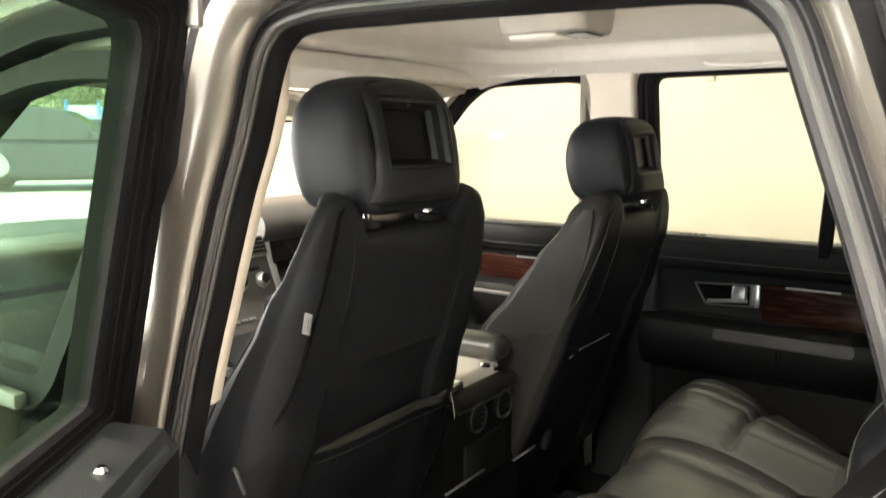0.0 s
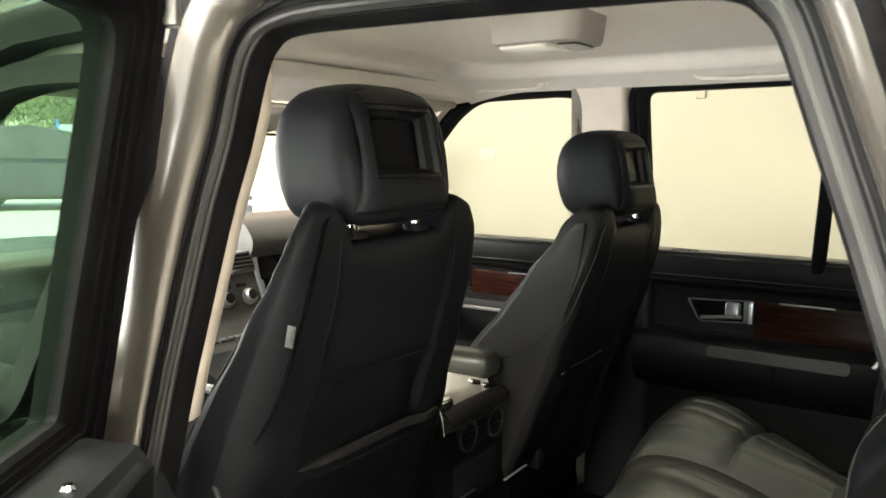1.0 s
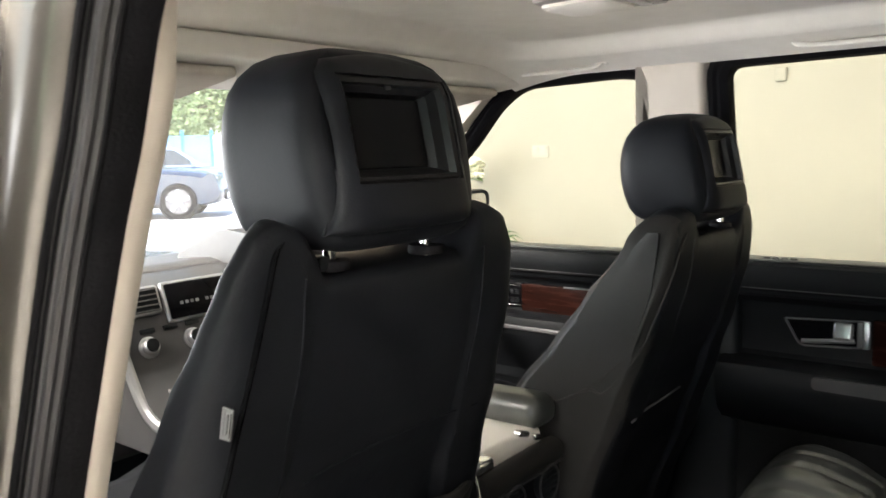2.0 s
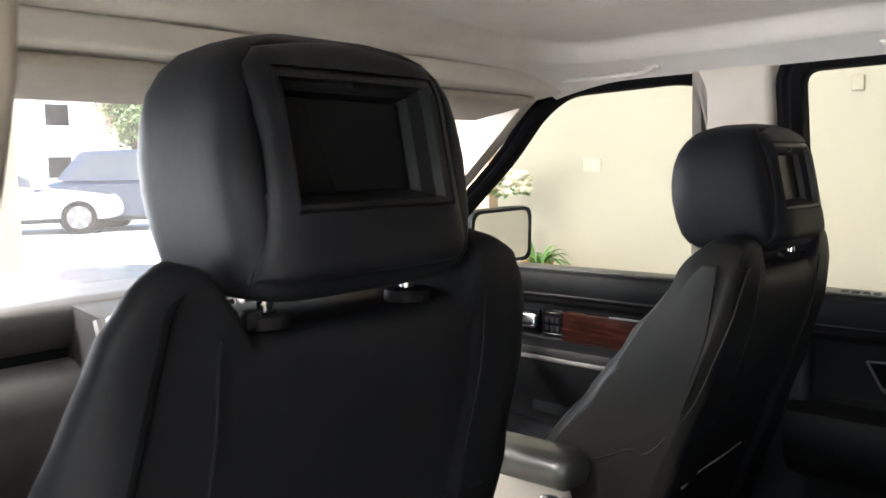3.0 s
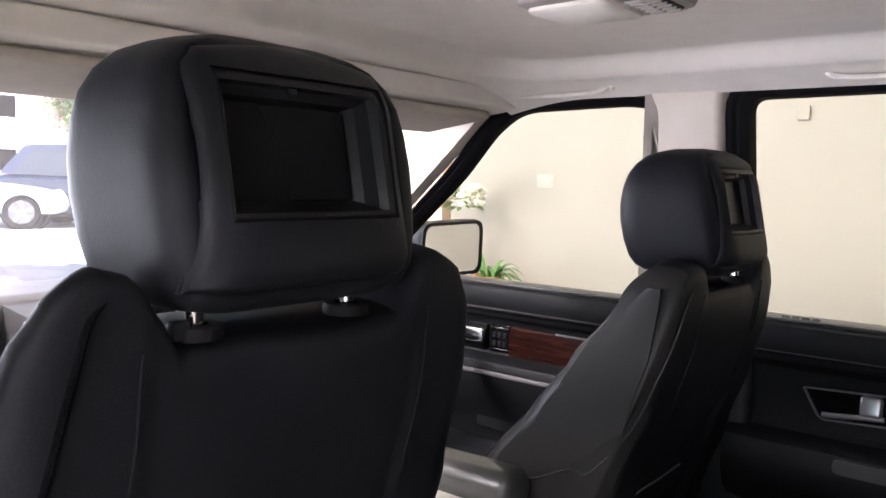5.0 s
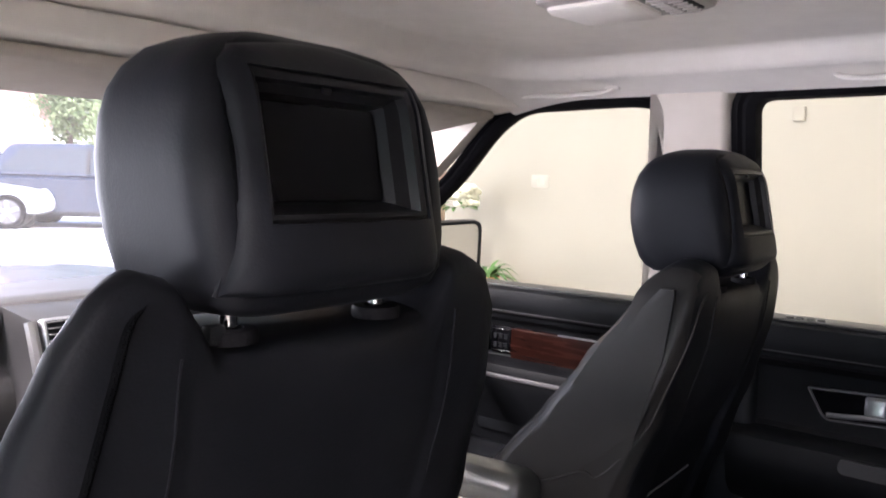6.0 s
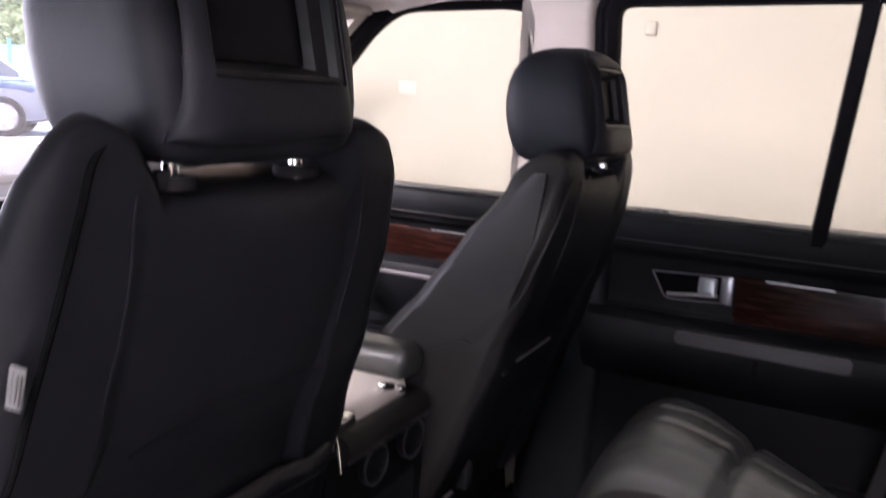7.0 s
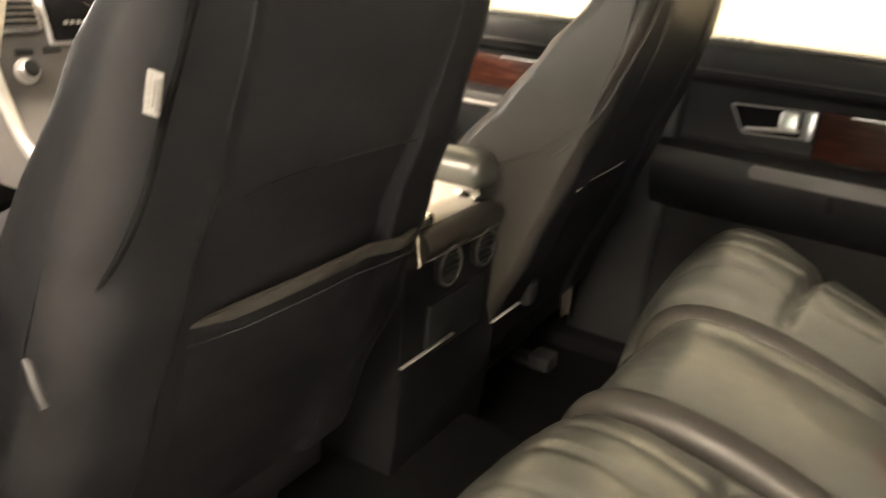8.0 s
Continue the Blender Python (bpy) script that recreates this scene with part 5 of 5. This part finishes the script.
WALL_X, FRONT_Y = 2.20, 3.05
solid("wall_right", (0.15, 9.9, 3.1), (WALL_X + 0.075, -3.05, 1.55), WALL, "smooth cream painted showroom wall", "wall")
solid("wall_corner", (0.15, 1.10, 3.1), (WALL_X + 0.070, 2.50, 1.55), WALL_BROWN, "tan painted strip of wall beside the opening", "wall")
solid("wall_back", (9.0, 0.15, 3.1), (-2.15, -8.0, 1.55), WALL, "cream painted showroom back wall", "wall")
solid("wall_left", (0.15, 4.6, 3.1), (-6.6, -5.7, 1.55), WALL, "cream painted showroom side wall", "wall")
# unseen glazing, assumed so that light reaches the car from the left
shopfront = thing("window_1", "unseen glazed shopfront, assumed along the showroom side", "window", (-6.6, 0, 0), kind="structure")
for k in range(5):
    part("mullion", rbox((0.10, 0.06, 2.9), 0.004, 1, (0, -3.35 + 1.6 * k, 1.5)), SATIN_DARK, shopfront)
for k in range(4):
    p = part("pane", rbox((0.012, 1.54, 2.8), 0, 1, (0, -2.55 + 1.6 * k, 1.5)), CLEAR, shopfront)
    p.visible_shadow = False
part("rail", rbox((0.12, 6.5, 0.10), 0.004, 1, (0, -0.15, 0.05)), SATIN_DARK, shopfront)
part("head_rail", rbox((0.12, 6.5, 0.20), 0.004, 1, (0, -0.15, 3.0)), SATIN_DARK, shopfront)
solid("ceiling", (9.0, 11.2, 0.12), (-2.15, -2.45, 3.16), CEIL, "white board showroom ceiling", "ceiling")
solid("lintel", (9.0, 0.25, 1.18), (-2.15, FRONT_Y + 0.06, 2.52), WALL, "cream lintel over the showroom opening", "wall")
solid("post", (0.12, 0.14, 1.93), (0.45, FRONT_Y + 0.05, 0.965), WALL, "cream post dividing the showroom opening", "post")
solid("floor_bed", (9.0, 11.2, 0.06), (-2.15, -2.45, -0.034), GROUT, "grey mortar bed under the floor tiles", "floor")

# added panels out of view, placed to light the cabin through the open door
for y in (-3.4, -0.6, 1.7):
    for x in (-4.6, -2.9, -1.2):
        fixture = thing("added_ceiling_light", "added white square ceiling light panel, out of view", "ceiling light", (x, y, 3.085), group="ceiling lights")
        part("frame", rbox((0.62, 0.62, 0.03), 0.006, 2), WHITE, fixture)
        part("diffuser", rbox((0.56, 0.56, 0.008), 0.002, 1, (0, 0, -0.016)), LAMP_GLOW, fixture)
        data = bpy.data.lights.new("panel_fill_light", "AREA")
        data.shape, data.size, data.energy, data.color = "SQUARE", 0.55, {-3.4: 5, -0.6: 28, 1.7: 28}[y] * (1.0 if x < -2 else 0.95), (1.0, 0.95, 0.87)
        bulb = new("panel_fill_light", data)
        bulb.parent = fixture
        bulb.location = (0, 0, -0.03)

table = thing("side_cabinet", "light wooden cabinet standing against the cream wall", "cabinet", (1.93, 1.75, 0))
BEECH = material("beech_wood", (0.42, 0.27, 0.15), 0.5, color2=(0.50, 0.33, 0.19), scale=4, stretch=(1, 6, 1), bump=0.15, bump_scale=150)
part("carcass", rbox((0.46, 0.70, 0.89), 0.006, 2, (0, 0, 0.465)), BEECH, table)
part("top", rbox((0.50, 0.76, 0.03), 0.008, 3, (0, 0, 0.925)), BEECH, table)
for s in (-1, 1):
    d = part("door", rbox((0.018, 0.32, 0.76), 0.004, 2, (-0.238, s * 0.17, 0.44)), BEECH, table)
    part("handle", tube([(-0.25, s * 0.05, 0.50), (-0.27, s * 0.05, 0.52), (-0.27, s * 0.05, 0.60), (-0.25, s * 0.05, 0.62)], 0.005, 8), SATIN, d)


def blade(bm, base, direction, length, width, droop):
    """One arching leaf of several segments with a folded midrib."""
    d = Vector(direction).normalized()
    side = d.cross(Vector((0, 0, 1))).normalized()
    prev = None
    for k in range(7):
        t = k / 6
        p = Vector(base) + Vector((d.x, d.y, 0)) * length * t * (0.9 if d.z < 0.9 else 0.5) + Vector((0, 0, length * (d.z * t - droop * t * t)))
        w = width * math.sin(math.pi * min(0.98, 0.12 + 0.88 * t)) + 0.0006
        row = [bm.verts.new(p - side * w), bm.verts.new(p - Vector((0, 0, w * 0.35))), bm.verts.new(p + side * w)]
        if prev:
            bm.faces.new((prev[0], prev[1], row[1], row[0]))
            bm.faces.new((prev[1], prev[2], row[2], row[1]))
        prev = row


rng = random.Random(5)
pot_plant = thing("potted_plant", "green strappy plant in an orange pot on the cabinet", "potted plant", (1.90, 1.46, 0.940))
part("pot", lathe([(0.045, 0), (0.05, 0.005), (0.062, 0.085), (0.066, 0.09), (0.066, 0.10), (0.058, 0.10), (0.055, 0.085)], 24), POT, pot_plant, "orange glazed pot")
bm = bmesh.new()
for k in range(34):
    a = rng.uniform(0, 6.28)
    blade(bm, (0.02 * math.cos(a), 0.02 * math.sin(a), 0.085), (math.cos(a), math.sin(a), rng.uniform(0.5, 1.7)), rng.uniform(0.15, 0.26), rng.uniform(0.006, 0.011), rng.uniform(0.35, 0.95))
part("leaves", bm, LEAF, pot_plant)
bouquet = thing("flower_vase", "round bouquet of cream roses in a clear vase", "flower vase", (1.98, 1.66, 0.940))
part("vase", lathe([(0.035, 0), (0.04, 0.01), (0.045, 0.15), (0.035, 0.22), (0.04, 0.31)], 24), WHITE, bouquet, "pale ceramic vase")
for k in range(30):
    a, b = rng.uniform(0, 6.28), rng.uniform(-0.25, 1.2)
    c = Vector((math.cos(a) * math.cos(b), math.sin(a) * math.cos(b), math.sin(b))) * rng.uniform(0.065, 0.088) + Vector((0, 0, 0.395))
    bm = bmesh.new()
    for q in range(7):
        aa = q * 2.4
        r = 0.005 + 0.0022 * q
        petal = lathe([(0.004, -0.010), (0.012, -0.004), (0.0145, 0.008), (0.012, 0.010), (0.008, 0.0)], 8, c + Vector((r * math.cos(aa), r * math.sin(aa), rng.uniform(-0.004, 0.004))), (rng.uniform(-40, 40), rng.uniform(-40, 40), 0), bm)
    part("rose", bm, PETAL, bouquet)
bm = bmesh.new()
for k in range(60):
    a, b = rng.uniform(0, 6.28), rng.uniform(-0.6, 1.3)
    c = Vector((math.cos(a) * math.cos(b), math.sin(a) * math.cos(b), math.sin(b)))
    blade(bm, c * 0.05 + Vector((0, 0, 0.39)), (c.x, c.y, max(0.1, c.z)), rng.uniform(0.04, 0.075), 0.010, 0.4)
part("foliage", bm, LEAF, bouquet)

switch = thing("light_switch", "cream plastic double switch plate on the cream wall", "light switch", (WALL_X - 0.006, 1.39, 1.425))
part("plate", rbox((0.005, 0.085, 0.055), 0.002, 2, (0.0035, 0, 0)), SWITCH, switch)
for s in (-1, 1):
    part("rocker", rbox((0.003, 0.024, 0.036), 0.001, 2, (0.0005, s * 0.020, 0)), SWITCH, switch)
sensor = thing("wall_sensor", "small cream box fixed high on the wall", "sensor", (WALL_X - 0.006, 0.37, 1.68))
part("case", rbox((0.012, 0.04, 0.05), 0.004, 3), WALL, sensor)


# ---------------------------------------------------------------- yard outside
GROUND_Z = 0.27


def ground_z(y):
    """The yard climbs a little beyond the showroom opening, then runs level."""
    q = min(1, max(0, (y - 3.4) / 9.0))
    return lerp(-0.075, GROUND_Z, q * q * (3 - 2 * q))


ys = [-400, -100, -20, 0] + [3.4 + 0.6 * k for k in range(16)] + [20, 40, 100, 200, 400]
rows = [[(x, y, ground_z(y)) for x in [-400, -100, -40, -20, -10, 0, 10, 20, 40, 100, 400]] for y in ys]
tagged(part("ground", loft(rows, caps=False, closed=False), ASPHALT), "pale sunlit concrete yard with parked cars", "ground", kind="structure")


def parked_car(at, heading, length, height, paint, label, tall):
    car = thing("parked_car", label, "car", at, group="parked cars")
    car.rotation_euler = (0, 0, radians(heading))
    L, H = length / 2, height
    mat = paint
    belt = 0.60 * H
    prof = [(-L, 0.42), (-L + 0.06, 0.30), (-L + 0.3, 0.26), (L - 0.3, 0.25), (L - 0.05, 0.32), (L, 0.48), (L - 0.10, belt - 0.16), (L - 0.45, belt - 0.05), (L - 1.25, belt + 0.03), (-L + 0.5, belt + 0.06), (-L + 0.08, belt + 0.02), (-L, 0.70)]
    prof = rounded(prof, 0.09, 4)
    W = 0.90
    rings = []
    for s in (-1, -0.97, -0.88, -0.5, 0, 0.5, 0.88, 0.97, 1):
        inset = 0.10 * abs(s) ** 8
        rings.append([(x * (1 - 0.03 * abs(s) ** 4), s * W, z - (inset if z > belt - 0.1 else -inset * 0.5)) for x, z in prof])
    part("body", loft(rings), mat, car, angle=50)
    roof = rounded([(L - 1.30, belt + 0.02), (L - 2.05, H - 0.07), (L - 2.5, H), (-L + (0.75 if tall else 1.4), H - 0.03), (-L + (0.30 if tall else 0.55), belt + 0.05)], 0.10, 5)
    part("cabin", loft([[(x, s * lerp(0.80, 0.60, min(1, max(0, (z - belt) / (H - belt)))) , z) for x, z in roof] for s in (-1, -0.5, 0.5, 1)]), mat, car, angle=50)
    glass_o = rounded([(L - 1.50, belt + 0.075), (L - 2.08, H - 0.13), (L - 2.45, H - 0.09), (-L + (0.95 if tall else 1.5), H - 0.11), (-L + (0.55 if tall else 0.85), belt + 0.10)], 0.06, 4)
    for s in (-1, 1):
        w = part("side_glass", slab(glass_o, lambda u, v, d, s=s: (u, s * (lerp(0.80, 0.60, (v - belt) / (H - belt)) + 0.004 + d), v), 0.006), CAR_GLASS, car, "dark side windows")
        for px_ in (-0.15, ):
            part("door_pillar", rbox((0.07, 0.012, H - belt - 0.10), 0.003, 1, (px_, s * 0.715, (belt + H) / 2), (s * 20, 0, 0)), PLASTIC, w)
        part("wing_mirror", rbox((0.12, 0.14, 0.12), 0.04, 3, (L - 1.62, s * 0.93, belt + 0.13)), mat, car)
        part("door_line", rbox((0.006, 0.008, 0.55), 0, 1, (-0.15, s * 0.898, 0.66)), PLASTIC, car)
        part("headlight", rbox((0.30, 0.22, 0.13), 0.05, 3, (L - 0.28, s * 0.70, belt - 0.22), (0, 0, -s * 25)), WHITE, car, "clear headlight")
        part("tail_light", rbox((0.10, 0.24, 0.20), 0.04, 3, (-L + 0.10, s * 0.72, belt - 0.12)), RED, car, "red tail light")
        part("sill", rbox((length * 0.55, 0.05, 0.10), 0.02, 2, (0, s * 0.88, 0.28)), PLASTIC, car)
    part("windscreen", slab(rounded([(-0.62, belt + 0.09), (0.62, belt + 0.09), (0.52, H - 0.12), (-0.52, H - 0.12)], 0.05, 4), lambda u, v, d: (lerp(L - 1.33, L - 2.05, (v - belt - 0.02) / (H - 0.09 - belt)) + 0.012 + d, u, v), 0.006), CAR_GLASS, car)
    part("bumper_grille", rbox((0.04, 0.9, 0.20), 0.02, 2, (L - 0.015, 0, 0.46)), PLASTIC, car)
    part("number_plate", rbox((0.02, 0.50, 0.11), 0.004, 1, (L + 0.012, 0, 0.42)), WHITE, car)
    R = 0.36 if tall else 0.325
    for x in (L - 0.88, -L + 0.92):
        for s in (-1, 1):
            tyre = part("tyre", lathe([(R * 0.66, -0.10), (R * 0.93, -0.11), (R, -0.08), (R, 0.08), (R * 0.93, 0.11), (R * 0.66, 0.10)], 32, (x, s * 0.83, R), (90, 0, 0)), RUBBER, car)
            part("rim", lathe([(R * 0.68, -0.02), (R * 0.68, 0.02), (R * 0.6, 0.025)], 28, (x, s * 0.925, R), (s * 90, 0, 0)), SATIN_DARK, tyre)
            for k in range(5):
                a = 72 * k + 90
                part("spoke", rbox((R * 0.62, 0.03, R * 0.20), 0.01, 2, (x + 0.34 * R * math.cos(radians(a)), s * 0.955, R + 0.34 * R * math.sin(radians(a))), (0, -a, 0)), SATIN, tyre)
    for x in (L - 0.88, -L + 0.92):
        for s in (-1, 1):
            part("wheel_arch", lathe([(R * 1.12, 0), (R * 1.12, 0.02)], 28, (x, s * 0.895, R), (s * 90, 0, 0)), PLASTIC, car)
    return car


DARK_PAINT = material("dark_blue_paint", (0.014, 0.022, 0.040), 0.25, 0.0, color2=(0.018, 0.027, 0.048), scale=3, coat=0.3)
CAR_GLASS = material("dark_car_glass", (0.020, 0.028, 0.030), 0.08, color2=(0.026, 0.034, 0.036), scale=3, spec=0.7)
SILVER_PAINT = material("silver_paint", (0.55, 0.56, 0.58), 0.28, 0.5, color2=(0.6, 0.61, 0.63), scale=500, coat=0.8)
BLUE_PAINT = material("pale_blue_paint", (0.20, 0.29, 0.42), 0.28, 0.4, color2=(0.23, 0.32, 0.46), scale=500, coat=0.8)
parked_car((7.75, 15.0, GROUND_Z), -42, 4.65, 1.64, DARK_PAINT, "dark blue estate car parked side-on in the yard", True)
parked_car((4.99, 16.4, GROUND_Z), -24, 4.4, 1.42, SILVER_PAINT, "silver hatchback parked side-on in the yard", False)
parked_car((12.6, 20.4, GROUND_Z), -31, 4.5, 1.6, BLUE_PAINT, "pale blue car parked further back in the yard", True)

parked_car((10.6, 11.0, GROUND_Z), -44, 4.3, 1.45, SILVER_PAINT, "silver car parked close to the showroom opening", False)
sign = thing("sign_board", "white board with red and blue bars on a post", "sign", (10.8, 9.6, GROUND_Z))
sign.rotation_euler = (0, 0, radians(-45))
part("board", rbox((1.1, 0.05, 2.6), 0.01, 1, (0, 0, 1.7)), WHITE, sign)
part("red_bar", rbox((0.8, 0.01, 0.18), 0, 1, (0, -0.032, 2.2)), RED, sign)
part("blue_bar", rbox((0.9, 0.01, 0.5), 0, 1, (0, -0.032, 0.9)), FENCE, sign)
for s in (-0.4, 0.4):
    part("post", rbox((0.06, 0.04, 0.6), 0.005, 1, (s, 0, 0.28)), SATIN_DARK, sign)

FENCE_GREEN = material("faded_blue_fence_paint", (0.10, 0.22, 0.38), 0.5, color2=(0.13, 0.26, 0.42), scale=4)
FENCE_GREY = material("pale_fence_paint", (0.42, 0.47, 0.52), 0.5, color2=(0.48, 0.53, 0.58), scale=4)
fence = thing("fence", "blue painted metal fence along the yard", "fence", (0, 0, GROUND_Z))
for k in range(12, 26):
    x = 4 + k * 0.95
    y = 33 - 0.55 * (x - 4)
    part("panel", rbox((0.98, 0.05, 1.9), 0.01, 1, (x, y, 1.15), (0, 0, -29)), FENCE_GREEN if k in (13, 14) else FENCE_GREY, fence)
    part("post", rbox((0.10, 0.10, 2.3), 0.01, 1, (x - 0.48, y + 0.26, 1.15), (0, 0, -29)), FENCE, fence)

building = thing("rendered_house", "pink rendered house beyond the yard", "house", (11.2, 43, GROUND_Z))
part("wall", rbox((14, 8, 5.5), 0, 1, (0, 0, 2.75)), BRICK_WALL, building)
part("roof", loft([[(-7.4, -4.4, 5.5), (7.4, -4.4, 5.5), (7.4, 4.4, 5.5), (-7.4, 4.4, 5.5)], [(-6, -0.1, 8.3), (6, -0.1, 8.3), (6, 0.1, 8.3), (-6, 0.1, 8.3)]]), ROOF_TILE, building)
for x in (-5, -2, 1, 4):
    for z in (1.5, 4.0):
        w = part("window", rbox((1.3, 0.10, 1.2), 0.01, 1, (x, -4.02, z)), WHITE, building)
        part("pane", rbox((1.1, 0.02, 1.0), 0, 1, (x, -4.08, z)), GLOSS_BLACK, w)


def tree(at, height, spread, seed):
    rng = random.Random(seed)
    t = thing("tree", "broad green tree beyond the fence", "tree", at, group="trees")
    bm = tube([(0, 0, 0), (0.1, 0.05, height * 0.25), (-0.05, 0.1, height * 0.5), (0.1, 0, height * 0.8)], lambda s: 0.24 * (1 - 0.8 * s), 10)
    tips = []
    for k in range(12):
        a, z = rng.uniform(0, 6.28), height * rng.uniform(0.28, 0.75)
        r = spread * rng.uniform(0.55, 0.95)
        tip = Vector((r * math.cos(a), r * math.sin(a), z + height * rng.uniform(0.1, 0.25)))
        tube([(0.03, 0.05, z), tip * 0.5 + Vector((0, 0, z * 0.55)), tip], lambda s: 0.09 * (1 - 0.85 * s), 6, 4, bm)
        tips.append(tip)
    part("trunk", bm, BARK, t)
    verts, faces = [], []
    for k in range(9500):
        c = rng.choice(tips) * rng.uniform(0.6, 1.05) + Vector((rng.gauss(0, 0.5), rng.gauss(0, 0.5), rng.gauss(0, 0.45)))
        u = Vector((rng.gauss(0, 1), rng.gauss(0, 1), rng.gauss(0, 1))).normalized()
        v = u.cross(Vector((rng.gauss(0, 1), rng.gauss(0, 1), rng.gauss(0, 1)))).normalized()
        s = rng.uniform(0.07, 0.17)
        i = len(verts)
        verts += [c - u * s, c + v * s * 0.5, c + u * s, c - v * s * 0.5]
        faces.append((i, i + 1, i + 2, i + 3))
    me = bpy.data.meshes.new("crown")
    me.from_pydata(verts, [], faces)
    me.materials.append(TREE_LEAF)
    crown = new("crown", me)
    crown.parent = t


for k, (x, y, h, s) in enumerate(((19.5, 40, 8.5, 3.0), (22.5, 37, 7.5, 3.0), (20, 32, 7.2, 3.0), (24, 30, 6.8, 2.8), (29, 27, 7.5, 3.1), (26, 40, 9, 3.5), (33, 33, 9, 3.5))):
    tree((x, y, GROUND_Z), h, s, 20 + k)

# floor tiles: the ones round the car singly
tile_me = finish(rbox((0.592, 0.592, 0.012), 0.002, 1), TILE)
showroom_floor = thing("floor", "pale square showroom floor tiles", "floor", (0, 0, -0.002), kind="structure")
for i in range(13):
    for j in range(16):
        o = new("tile", tile_me)
        o.parent = showroom_floor
        o.location = (-5.6 + 0.6 * i, -6.4 + 0.6 * j, 0)
